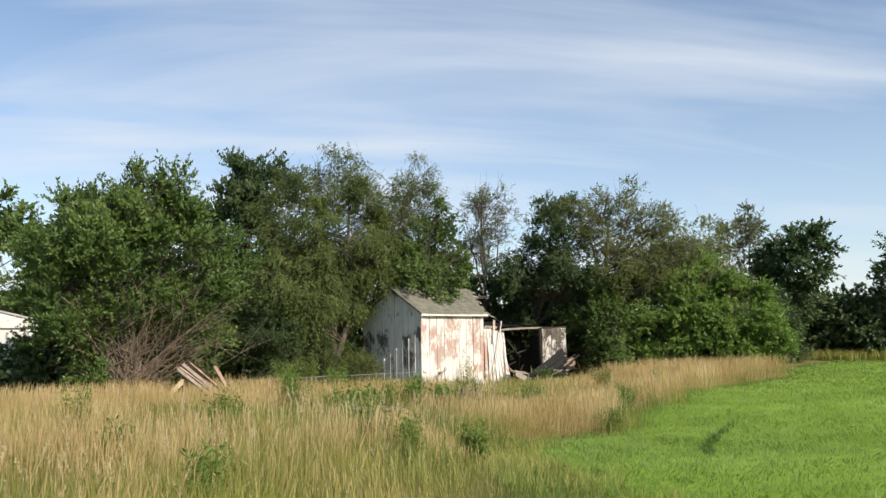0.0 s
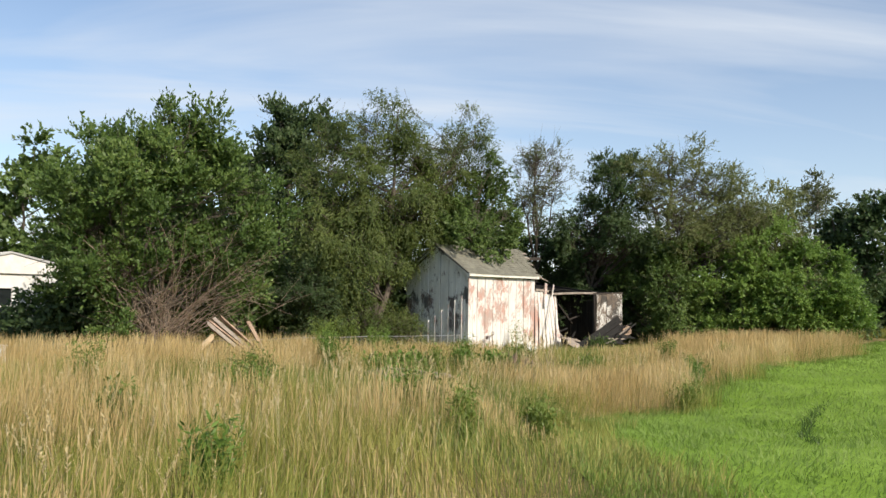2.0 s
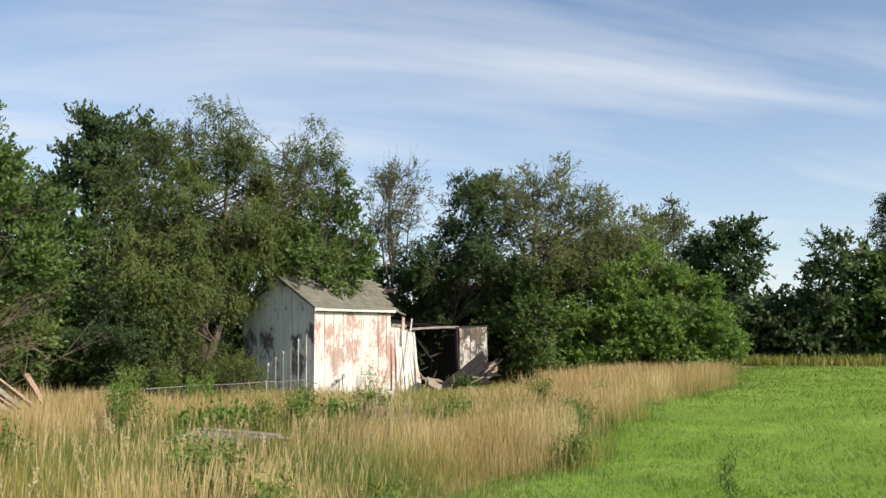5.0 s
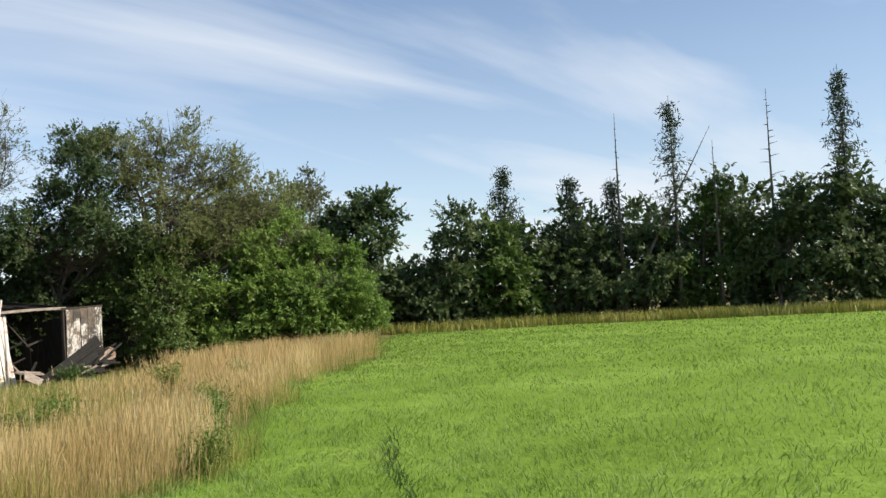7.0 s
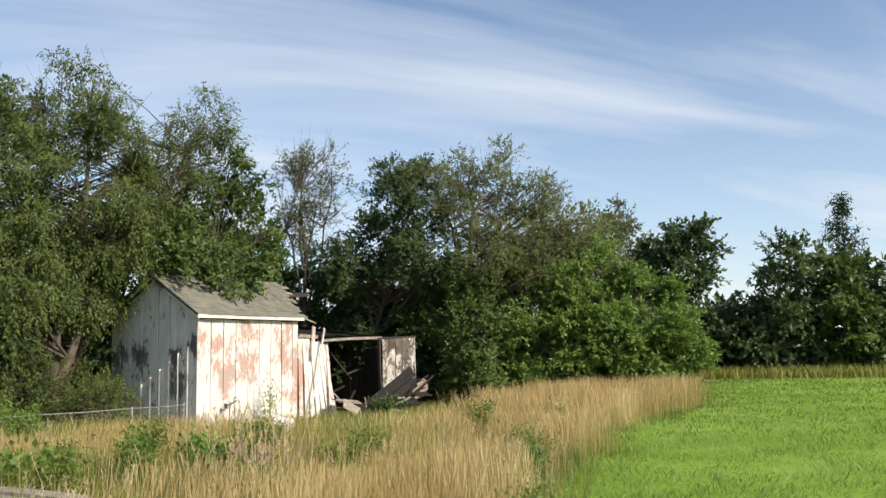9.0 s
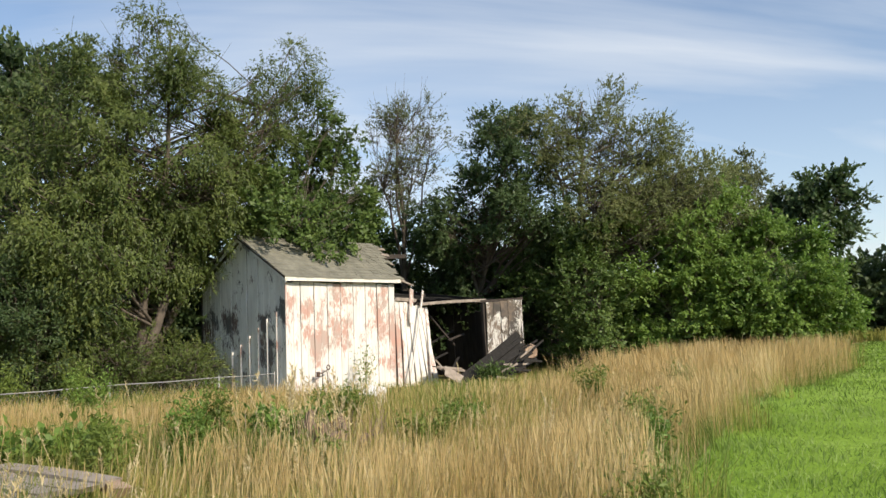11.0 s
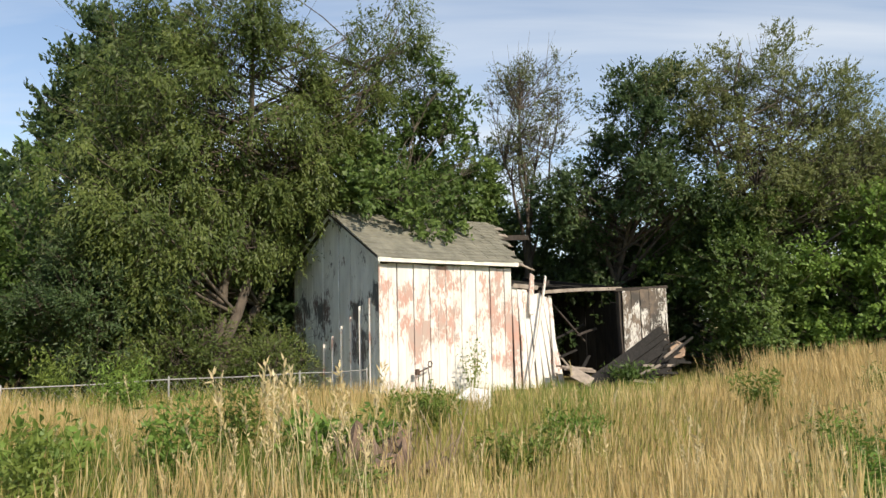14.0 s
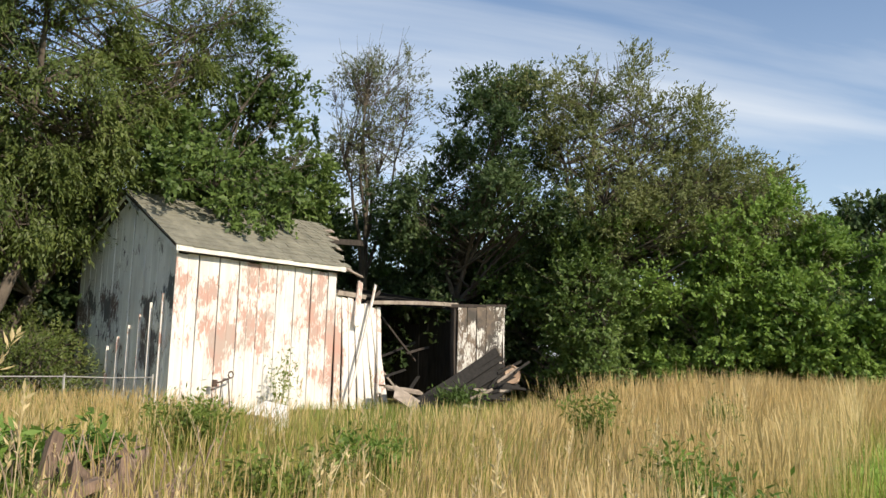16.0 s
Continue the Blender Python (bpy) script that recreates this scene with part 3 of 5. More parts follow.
def build_shed():
    rnd = random.Random(3)
    shed = thing("shed", (SX0, SY0, 0), "small old wooden shed with peeling white paint and sagging roof", "shed")
    inv = Matrix.Translation((-SX0, -SY0, 0))

    def put(name, bm, mat, parent=None, label=""):
        o = part(name, bm, mat, parent or shed, label)
        if parent is None:
            o.matrix_parent_inverse = inv
        return o
    # framed walls with boards nailed on
    bm = bmesh.new()
    box_bm(bm, pose((SX0 + SX1) / 2, SY0 + 0.055, 0.02), SX1 - SX0 - 0.06, 0.05, EAVE - 0.10)
    south = put("wall", bm, M_WOOD_DARK, None, "board wall, white paint flaking to red")
    bm = bmesh.new()
    vs = [(SX0 + 0.06, SY0 + 0.08, 0.02), (SX0 + 0.06, SY1, 0.02), (SX0 + 0.06, SY1, roof_under(SY1)),
          (SX0 + 0.06, RIDGE_Y, roof_under(RIDGE_Y)), (SX0 + 0.06, SY0 + 0.08, roof_under(SY0 + 0.08))]
    f0 = [bm.verts.new(v) for v in vs]
    f1 = [bm.verts.new((v[0] + 0.05, v[1], v[2])) for v in vs]
    bm.faces.new(f0)
    bm.faces.new(f1[::-1])
    for k in range(5):
        bm.faces.new((f0[k], f0[(k + 1) % 5], f1[(k + 1) % 5], f1[k]))
    bmesh.ops.recalc_face_normals(bm, faces=bm.faces)
    west = put("wall", bm, M_WOOD_DARK, None, "shaded board gable wall")
    bm = bmesh.new()
    box_bm(bm, pose((SX0 + SX1) / 2, SY1 - 0.03, 0.02), SX1 - SX0, 0.05, EAVE - 0.1)
    put("wall", bm, M_WOOD_DARK)
    bm = bmesh.new()
    box_bm(bm, pose(SX1 - 0.03, 2.0, 0.02), 0.05, 2.9, EAVE - 0.1)
    put("wall", bm, M_WOOD_DARK)
    # boards of the sunlit side
    x = SX0
    n = 17
    w = (SX1 - SX0) / n
    for i in range(n):
        bm = board_mesh("board", w - 0.007, 0.022, 0.0, EAVE - 0.06)
        tilt = rnd.uniform(-0.25, 0.25)
        bmesh.ops.transform(bm, matrix=pose(x + w / 2, SY0 + 0.026 + rnd.uniform(-0.005, 0.005), rnd.uniform(-0.02, 0.02), rnd.uniform(-0.2, 0.2), tilt, rnd.uniform(-2, 2)), verts=bm.verts)
        part("board", bm, M_PAINT, south)
        x += w
    # boards of the gable
    n = 16
    w = (SY1 - SY0) / n
    for i in range(n):
        yc = SY0 + (i + 0.5) * w
        top = roof_under(yc) - 0.01
        cut = -SLOPE * (1 if yc < RIDGE_Y else -1)
        bm = board_mesh("board", w - 0.009, 0.022, 0.0, top - 0.02, cut * 0.9)
        # local x runs along -y, so that the face looks to -x; some boards have cupped
        cup = rnd.uniform(-1.6, 1.2)
        bmesh.ops.transform(bm, matrix=pose(SX0 + 0.03 + rnd.uniform(-0.008, 0.004), yc, rnd.uniform(-0.02, 0.02), 0, rnd.uniform(-0.3, 0.3), -90 + cup), verts=bm.verts)
        part("board", bm, M_PAINT_SHADE, west)
    # sprung board edges low on the gable, which catch the sun
    # the stepped tops put the limit of the sunlight into their shape
    for yb, zt in ((2.15, 1.05), (1.80, 1.22), (1.46, 1.42), (1.12, 1.60), (0.78, 1.80), (0.44, 1.95)):
        bm = bmesh.new()
        box_bm(bm, pose(SX0 - 0.028, yb, 0.1, 0, rnd.uniform(-0.4, 0.3), rnd.uniform(-6, 6)), 0.05, 0.02, zt - 0.1, 0.003)
        put("sprung_edge", bm, M_PAINT)
    # corner board, fascia and rake trims
    bm = bmesh.new()
    box_bm(bm, pose(SX0 + 0.005, SY0 - 0.006, 0), 0.085, 0.025, EAVE - 0.06, 0.004)
    put("corner_board", bm, M_PAINT)
    put("fascia", plank_bm((-0.01, -0.012, EAVE + 0.018), (3.68, -0.012, EAVE + 0.014), 0.024, 0.095, rnd, notch=0.005, warp=0.001), M_TRIM, None, "worn cream-white fascia board")
    for y_end in (-0.02, 2 * RIDGE_Y + 0.02):
        put("rake_board", plank_bm((0.03, y_end, EAVE - 0.02), (0.03, RIDGE_Y, RIDGE_Z - 0.075), 0.022, 0.11, rnd, notch=0.003, warp=0.002), M_PAINT_SHADE)
    put("soffit", plank_bm((0.02, 0.05, EAVE - 0.03), (3.6, 0.05, EAVE - 0.03), 0.12, 0.015, rnd, warp=0.001), M_WOOD_DARK)
    # roof: sheathing and courses of shingles, torn off along the far end
    for side in (-1, 1):
        roof = None
        bm = bmesh.new()
        e0 = Vector((0.0, RIDGE_Y + side * (RIDGE_Y - 0.002), EAVE + 0.02))
        rv = [(0.0, RIDGE_Y, RIDGE_Z - 0.065), (4.45, RIDGE_Y, RIDGE_Z - 0.065), (3.66, e0.y, e0.z), (0.0, e0.y, e0.z)]
        lo = [bm.verts.new(v) for v in rv]
        hi = [bm.verts.new((v[0], v[1], v[2] + 0.03)) for v in rv]
        bm.faces.new(lo)
        bm.faces.new(hi[::-1])
        for k in range(4):
            bm.faces.new((lo[k], lo[(k + 1) % 4], hi[(k + 1) % 4], hi[k]))
        bmesh.ops.recalc_face_normals(bm, faces=bm.faces)
        roof = put("roof", bm, M_WOOD_DARK, None, "sagging roof of worn grey-brown shingles")
        courses = 14
        run = RIDGE_Y + 0.04
        for c in range(courses):
            f0, f1 = c / courses, (c + 1.25) / courses
            bm = bmesh.new()
            y0 = RIDGE_Y + side * run * (1 - f0)
            y1 = RIDGE_Y + side * run * (1 - min(f1, 1.0))
            z0 = EAVE + 0.062 + (RIDGE_Z - EAVE - 0.03) * f0 + 0.012
            z1 = EAVE + 0.062 + (RIDGE_Z - EAVE - 0.03) * min(f1, 1.0)
            xx = -0.02
            end = 3.70 + 0.85 * f0 + rnd.uniform(-0.12, 0.12)
            while xx < end:
                wd = min(rnd.uniform(0.26, 0.34), end - xx + 0.02)
                k = rnd.uniform(-0.008, 0.008)
                sag = -0.018 * math.sin(math.pi * xx / 3.9)
                a = [bm.verts.new(p) for p in ((xx, y0 + side * k, z0 + sag), (xx + wd - 0.006, y0 + side * k, z0 + sag), (xx + wd - 0.006, y1, z1 + sag), (xx, y1, z1 + sag))]
                b = [bm.verts.new(v.co - Vector((0, 0, 0.010))) for v in a]
                bm.faces.new(a)
                bm.faces.new(b[::-1])
                for q in range(4):
                    bm.faces.new((a[q], a[(q + 1) % 4], b[(q + 1) % 4], b[q]))
                xx += wd
            bmesh.ops.recalc_face_normals(bm, faces=bm.faces)
            part("shingle_course", bm, M_SHINGLE, roof)
    # torn sheathing boards sticking out past the last shingles
    for k in range(9):
        f = k / 8
        y = RIDGE_Y - RIDGE_Y * (1 - f) * 0.98
        z = EAVE + 0.04 + (RIDGE_Z - EAVE - 0.06) * f
        x1 = 3.78 + 0.85 * f + rnd.uniform(-0.05, 0.20)
        put("sheathing_board", plank_bm((3.2, y, z), (x1, y + rnd.uniform(-.06, .06), z + rnd.uniform(-0.10, 0.03)), 0.13, 0.02, rnd, (0, -SLOPE, 1), 0.06), M_WOOD_GREY, None, "splintered grey roof board")
    put("rafter", plank_bm((3.9, 1.75, 3.42), (5.5, 1.5, 3.50), 0.05, 0.12, rnd), M_WOOD_DARK)
    put("rafter", plank_bm((3.5, 0.1, 2.78), (4.05, -0.1, 2.56), 0.09, 0.03, rnd), M_WOOD_GREY)
    return shed


def build_ruin():
    """What is left of the addition: a low plate, posts, dark boards behind, fallen boards in front."""
    rnd = random.Random(11)
    ruin = thing("collapsed_lean_to", (5.2, 0.3, 0), "collapsed dark timber lean-to with fallen boards", "ruin")
    inv = Matrix.Translation((-5.2, -0.3, 0))

    def put(name, bm, mat, label=""):
        o = part(name, bm, mat, ruin, label)
        o.matrix_parent_inverse = inv
        return o
    # leaning white boards that still stand beside the shed
    k = 0
    for i in range(7):
        xt = 3.66 + i * 0.135
        xb = 3.66 + i * 0.165
        zt = 2.22 - 0.035 * i + rnd.uniform(-0.05, 0.03)
        put("leaning_board", plank_bm((xb, 0.06 - 0.06 * i, 0.0), (xt, 0.12 - 0.02 * i, zt), 0.152, 0.022, rnd, (0, -1, 0), 0.02), M_PAINT, "white board leaning outwards")
    for a, b, w in (((3.75, -0.22, 0.25), (4.42, -0.10, 2.42), 0.05), ((3.95, -0.1, 1.6), (4.15, 0.05, 2.48), 0.13), ((4.3, 0.1, 2.0), (5.05, 0.4, 2.36), 0.07), ((4.45, -0.3, 0.3), (4.62, 0.0, 2.0), 0.10)):
        put("loose_board", plank_bm(a, b, w, 0.03, rnd, (0, -1, 0)), M_PAINT if w != 0.07 else M_WOOD_DARK)
    put("sill_beam", plank_bm((3.6, 0.1, 2.22), (4.3, 0.06, 2.18), 0.08, 0.09, rnd), M_WOOD_GREY)
    # plate and posts
    put("plate", plank_bm((4.35, -0.02, 2.08), (6.25, -0.68, 2.15), 0.10, 0.075, rnd), M_WOOD_GREY, "grey weathered wall plate")
    put("plate", plank_bm((6.1, -0.62, 2.12), (7.12, -1.32, 2.17), 0.10, 0.07, rnd), M_WOOD_DARK)
    put("post", plank_bm((6.28, -0.70, 0.0), (6.20, -0.66, 2.12), 0.09, 0.09, rnd), M_WOOD_DARK)
    put("post", plank_bm((7.12, -1.30, 0.0), (7.06, -1.27, 2.14), 0.08, 0.08, rnd), M_WOOD_DARK)
    # flaking boards of the end panel
    for i in range(5):
        f = (i + 0.5) / 5
        px, py = 6.22 + (7.06 - 6.22) * f, -0.70 + (-1.30 + 0.70) * f
        put("panel_board", plank_bm((px + 0.06, py - 0.03, rnd.uniform(0.05, 0.5)), (px, py - 0.05, 2.10 + rnd.uniform(-0.03, 0.03)), 0.195, 0.02, rnd, (0.58, 0.81, 0)), M_PAINT_OLD, "grey board with flaking paint")
    # back wall and side of the dark interior, remains of the roof; shade coloured in
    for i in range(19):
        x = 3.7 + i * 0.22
        put("back_board", plank_bm((x, 2.9 + rnd.uniform(-.04, .04), 0), (x + rnd.uniform(-.05, .05), 2.8, 2.45 + rnd.uniform(-0.15, 0.15)), 0.235, 0.022, rnd, (0, -1, 0)), M_WOOD_SHADE)
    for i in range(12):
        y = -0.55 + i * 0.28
        put("side_board", plank_bm((7.6, y, 0), (7.55, y, 2.05 + rnd.uniform(-0.25, 0.2)), 0.265, 0.022, rnd, (1, 0, 0)), M_WOOD_SHADE)
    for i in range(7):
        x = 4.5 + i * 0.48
        put("rafter", plank_bm((x, -0.1 - 0.17 * i, 2.12), (x + 0.15, 2.8, 2.5 + rnd.uniform(-0.35, 0.2)), 0.045, 0.11, rnd), M_WOOD_SHADE)
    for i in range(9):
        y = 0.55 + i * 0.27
        put("roof_board", plank_bm((4.3, y, 2.23 + 0.045 * i), (7.7 - rnd.uniform(0, 0.7), y - 0.05, 2.2 + 0.03 * i), 0.25, 0.022, rnd), M_WOOD_SHADE)
    # fallen sticks inside, darkened for the shade there
    for a, b, w, m in (((4.9, 0.2, 1.85), (6.2, 0.4, 0.95), 0.04, M_WOOD_DARK), ((4.7, 0.1, 0.55), (6.0, 0.5, 0.75), 0.05, M_WOOD_SHADE),
                    ((5.1, -0.3, 0.15), (6.0, 0.1, 0.62), 0.06, M_WOOD_SHADE), ((5.3, 0.6, 1.0), (6.3, 0.5, 1.35), 0.05, M_WOOD_SHADE),
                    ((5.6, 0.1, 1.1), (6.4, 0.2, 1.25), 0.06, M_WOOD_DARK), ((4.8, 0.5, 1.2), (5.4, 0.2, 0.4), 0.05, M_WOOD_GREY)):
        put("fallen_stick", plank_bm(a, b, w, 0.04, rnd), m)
    # broken pallet of boards at the foot of the leaning ones
    for i in range(3):
        put("fallen_board", plank_bm((4.10 + 0.05 * i, -0.95 + 0.16 * i, 0.42 + 0.03 * i), (5.2 + 0.1 * i, -0.75 + 0.15 * i, 0.30 + 0.03 * i), 0.15, 0.03, rnd), M_WOOD_GREY, "grey fallen board")
    put("fallen_board", plank_bm((4.15, -1.02, 0.38), (4.75, -1.15, 0.06), 0.30, 0.03, rnd, (0, -1, 0.5)), M_WOOD_GREY)
    # fallen roof slab leaning on the end panel, its shadows coloured in near-black
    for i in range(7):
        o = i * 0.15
        put("slab_board", plank_bm((4.35 + 1.2 * o, -1.05 - 0.12 * i, 0.02), (6.78 + o * 0.30, -1.30 - 0.07 * i, 1.16 - 0.10 * i), 0.19, 0.035, rnd, (0.4 + rnd.uniform(-.2, .2), -0.6, 1), 0.16, 0.05), M_WOOD_SHADE, "rotten roof board coloured dark for shade")
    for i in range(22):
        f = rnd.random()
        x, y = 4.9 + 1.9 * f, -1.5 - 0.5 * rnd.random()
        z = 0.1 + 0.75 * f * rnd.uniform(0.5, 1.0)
        put("splintered_stick", plank_bm((x, y, z), (x + rnd.uniform(0.3, 0.8), y + rnd.uniform(-.3, .1), z + rnd.uniform(-0.15, 0.35)), 0.05, 0.03, rnd, (0, -1, 0.3), 0.05, 0.05), M_WOOD_GREY if i % 7 == 0 else M_WOOD_SHADE)
    # a short thick log on top of the slab, its pale end towards the field
    rng = np.random.default_rng(31)
    a, b = np.array((7.42, -1.22, 0.66)), np.array((6.86, -1.72, 0.74))
    v, f = tubes([[(a + (b - a) * k / 5, 0.20 * (1 + 0.06 * rng.normal())) for k in range(6)]], 12)
    o = mesh_object("log", fast_mesh("log", v, f), M_BARK, ruin)
    o.matrix_parent_inverse = inv
    bm = bmesh.new()
    bmesh.ops.create_cone(bm, cap_ends=True, segments=14, radius1=0.195, radius2=0.17, depth=0.05)
    for w in bm.verts:
        w.co += Vector(rng.normal(size=3)) * 0.015
    bmesh.ops.transform(bm, matrix=Matrix.Translation(b) @ Vector(b - a).to_track_quat("Z", "Y").to_matrix().to_4x4(), verts=bm.verts)
    part("broken_end", bm, M_WOOD_TAN, o, "pale split end of the log")
    return ruin


build_shed()
build_ruin()


# ---- small things by the shed ----
def build_handle():
    bm = bmesh.new()
    t = thing("iron_crank_handle", (1.0, -0.05, 0), "rusty iron crank handle beside the shed wall", "handle")
    v, f = tubes([[((-0.12, 0, 0.50), 0.014), ((0.0, 0, 0.53), 0.014), ((0.16, 0, 0.59), 0.013)]], 6)
    mesh_object("bar", fast_mesh("bar", v, f), M_IRON, t)
    ring = [((0.17 + 0.05 * math.cos(a), 0, 0.64 + 0.055 * math.sin(a)), 0.013) for a in np.linspace(0, 2 * math.pi, 13)]
    v, f = tubes([ring], 6)
    mesh_object("ring", fast_mesh("ring", v, f), M_IRON, t)
    box_bm(bm, pose(-0.14, 0, 0.44), 0.09, 0.05, 0.12, 0.012)
    part("socket", bm, M_IRON, t)
    v, f = tubes([[((-0.04, 0, 0.0), 0.012), ((0.0, 0, 0.52), 0.01)], [((0.22, 0.02, 0.0), 0.012), ((0.12, 0, 0.57), 0.01)]], 5)
    mesh_object("leg_frame", fast_mesh("leg_frame", v, f), M_IRON, t)


def build_white_box():
    t = thing("white_crate", (-0.25, -3.0, 0), "tipped chalky white wooden crate lying in grass", "crate")
    bm = bmesh.new()
    box_bm(bm, pose(0, 0, 0.03, 8, -14, 24), 0.50, 0.34, 0.25, 0.012)
    part("body", bm, M_WHITE, t)
    bm = bmesh.new()
    box_bm(bm, pose(-0.06, -0.035, 0.283, 8, -14, 24), 0.54, 0.38, 0.022, 0.004)
    part("lid", bm, M_WHITE, t)


def build_slab():
    """An old plank platform lying askew on blocks."""
    t = thing("plank_platform", (-8.5, -6.6, 0), "weathered grey plank platform lying in weeds", "platform")
    rnd = random.Random(5)
    for i in range(4):
        o = -0.27 * i
        part("plank", plank_bm((0.28 + o, 1.02 - 0.05 * i + rnd.uniform(-.06, .06), 0.20 - 0.015 * i), (0.62 + o, -0.72 + rnd.uniform(-.08, .08), 0.15 - 0.012 * i), 0.262, 0.06, rnd, (0, 0, 1), 0.04), M_SLAB, t)
    for y in (0.6, -0.4):
        part("bearer", plank_bm((-0.5, y, 0.04), (0.5, y - 0.05, 0.06), 0.10, 0.10, rnd), M_WOOD_DARK, t)
    part("broken_edge", plank_bm((0.66, -0.55, 0.12), (0.60, -0.95, 0.09), 0.16, 0.10, rnd, (0, 0, 1), 0.09), M_WOOD_TAN, t, "split tan end of a plank")


def build_stump():
    """A rotten stump with a jagged rim and split sides, pieces of it lying round."""
    rng = np.random.default_rng(8)
    rnd = random.Random(8)
    t = thing("rotten_stump", (-4.4, -6.4, -0.1), "rotten brown tree stump with broken pieces in grass", "stump")
    bm = bmesh.new()
    n = 22
    rows = []
    rim = [0.36 + 0.06 * math.sin(k * 1.1) + rnd.uniform(-0.03, 0.04) for k in range(n)]
    for lv in range(5):
        ring = []
        for k in range(n):
            a = 2 * math.pi * k / n
            r = (0.31 - 0.06 * min(lv, 3) / 3) * (1 + 0.12 * math.sin(3 * a + 1) + (0.06 if k % 2 else -0.05))
            z = rim[k] * min(lv, 3) / 3 if lv < 4 else 0.22
            if lv == 4:
                r *= 0.55
            ring.append(bm.verts.new((r * math.cos(a), r * math.sin(a), z)))
        rows.append(ring)
    for r0, r1 in zip(rows, rows[1:]):
        for k in range(n):
            bm.faces.new((r0[k], r0[(k + 1) % n], r1[(k + 1) % n], r1[k]))
    bm.faces.new(rows[-1])
    bmesh.ops.recalc_face_normals(bm, faces=bm.faces)
    part("trunk_base", bm, M_ROT, t)
    for a, b, w in (((-0.55, -0.25, 0.12), (-0.10, -0.38, 0.30), 0.12), ((0.20, -0.42, 0.10), (0.62, -0.15, 0.16), 0.14), ((0.30, 0.20, 0.10), (0.62, 0.42, 0.40), 0.10), ((-0.36, 0.05, 0.1), (-0.28, 0.02, 0.55), 0.09)):
        part("broken_piece", plank_bm(a, b, w, 0.07, rnd, (0, 0, 1), 0.06), M_ROT, t)
    sticks = []
    for _ in range(60):
        p = rng.normal(size=2) * 0.42
        q = np.array([p[0] + rng.normal() * 0.14, p[1] + rng.normal() * 0.14, rng.uniform(0.3, 0.62)])
        sticks.append([(x, 0.005) for x in curve_pts((p[0], p[1], 0.0), q, 0.05, rng, 4)])
    v, f = tubes(sticks, 4)
    mesh_object("dead_stalk", fast_mesh("dead_stalk", v, f), M_TWIG, t, "dead brown stalks")["kind"] = "stuff"


def build_plank_pile():
    rnd = random.Random(21)
    t = thing("plank_pile", (-9.6, -0.9, 0), "pile of weathered old planks leaning on the fence", "planks")
    for i in range(8):
        y = -0.55 + 0.14 * i
        x1 = -0.80 + 0.13 * i + rnd.uniform(-.09, .09)
        part("plank", plank_bm((x1 + 1.15 + rnd.uniform(-.2, .2), y - 0.35, 0.02), (x1, y + 0.15, 1.10 + rnd.uniform(-0.22, 0.16)), 0.035 if i % 3 else 0.09, 0.11 if i % 3 else 0.035, rnd, (0, -1, 0.3), 0.05), M_WOOD_TAN if i % 3 else M_WOOD_GREY, t)
    part("plank", plank_bm((1.35, 0.3, 0.1), (0.80, 0.50, 1.12), 0.11, 0.05, rnd, (0, -1, 0.3)), M_WOOD_TAN, t, "single leaning brown plank")
    p = thing("split_log", (-10.45, -1.3, 0), "pale split log lying tilted in grass", "log")
    part("wood", plank_bm((-0.40, -0.2, 0.40), (0.15, 0.0, 0.78), 0.09, 0.10, rnd, (0, 0, 1), 0.06), M_WOOD_PALE, p)
    part("support", plank_bm((0.15, 0, 0.0), (0.10, 0, 0.68), 0.1, 0.1, rnd), M_WOOD_DARK, p)


def build_fence():
    rnd = random.Random(9)
    t = thing("pipe_fence", (-3.8, 0.5, 0), "low galvanised pipe fence with wire mesh", "fence")
    inv = Matrix.Translation((3.8, -0.5, 0))
    xs = [-26.0, -23.5, -21, -18.6, -16.2, -13.8, -11.4, -8.9, -6.35, -3.85, -1.4, 0.05]
    hs = [0.55, 0.56, 0.55, 0.55, 0.56, 0.57, 0.56, 0.57, 0.60, 0.60, 0.58, 0.57]
    for i, (x, h) in enumerate(zip(xs, hs)):
        v, f = tubes([[((x, 0.5, -0.05), 0.018), ((x + rnd.uniform(-.02, .02), 0.5, h + 0.03), 0.018), ((x, 0.5, h + 0.05), 0.012)]], 8)
        mesh_object("post", fast_mesh("post", v, f), M_RAIL, t).matrix_parent_inverse = inv
    for i in range(len(xs) - 1):
        xm = (xs[i] + xs[i + 1]) / 2
        v, f = tubes([[((xs[i], 0.5, hs[i]), 0.012), ((xm, 0.5, (hs[i] + hs[i + 1]) / 2 - 0.015), 0.012), ((xs[i + 1], 0.5, hs[i + 1]), 0.012)]], 6)
        mesh_object("rail", fast_mesh("rail", v, f), M_RAIL, t).matrix_parent_inverse = inv
        wires = []
        n = int((xs[i + 1] - xs[i]) / 0.11)
        for k in range(n):
            x = xs[i] + 0.11 * k
            wires.append([((x, 0.5, 0.0), 0.0018), ((x + 0.55 * 0.9, 0.5, hs[i] - 0.01), 0.0018)])
            wires.append([((x + 0.55 * 0.9, 0.5, 0.0), 0.0018), ((x, 0.5, hs[i] - 0.01), 0.0018)])
        v, f = tubes(wires, 3)
        mesh_object("wire_mesh", fast_mesh("wire_mesh", v, f), M_RAIL, t).matrix_parent_inverse = inv


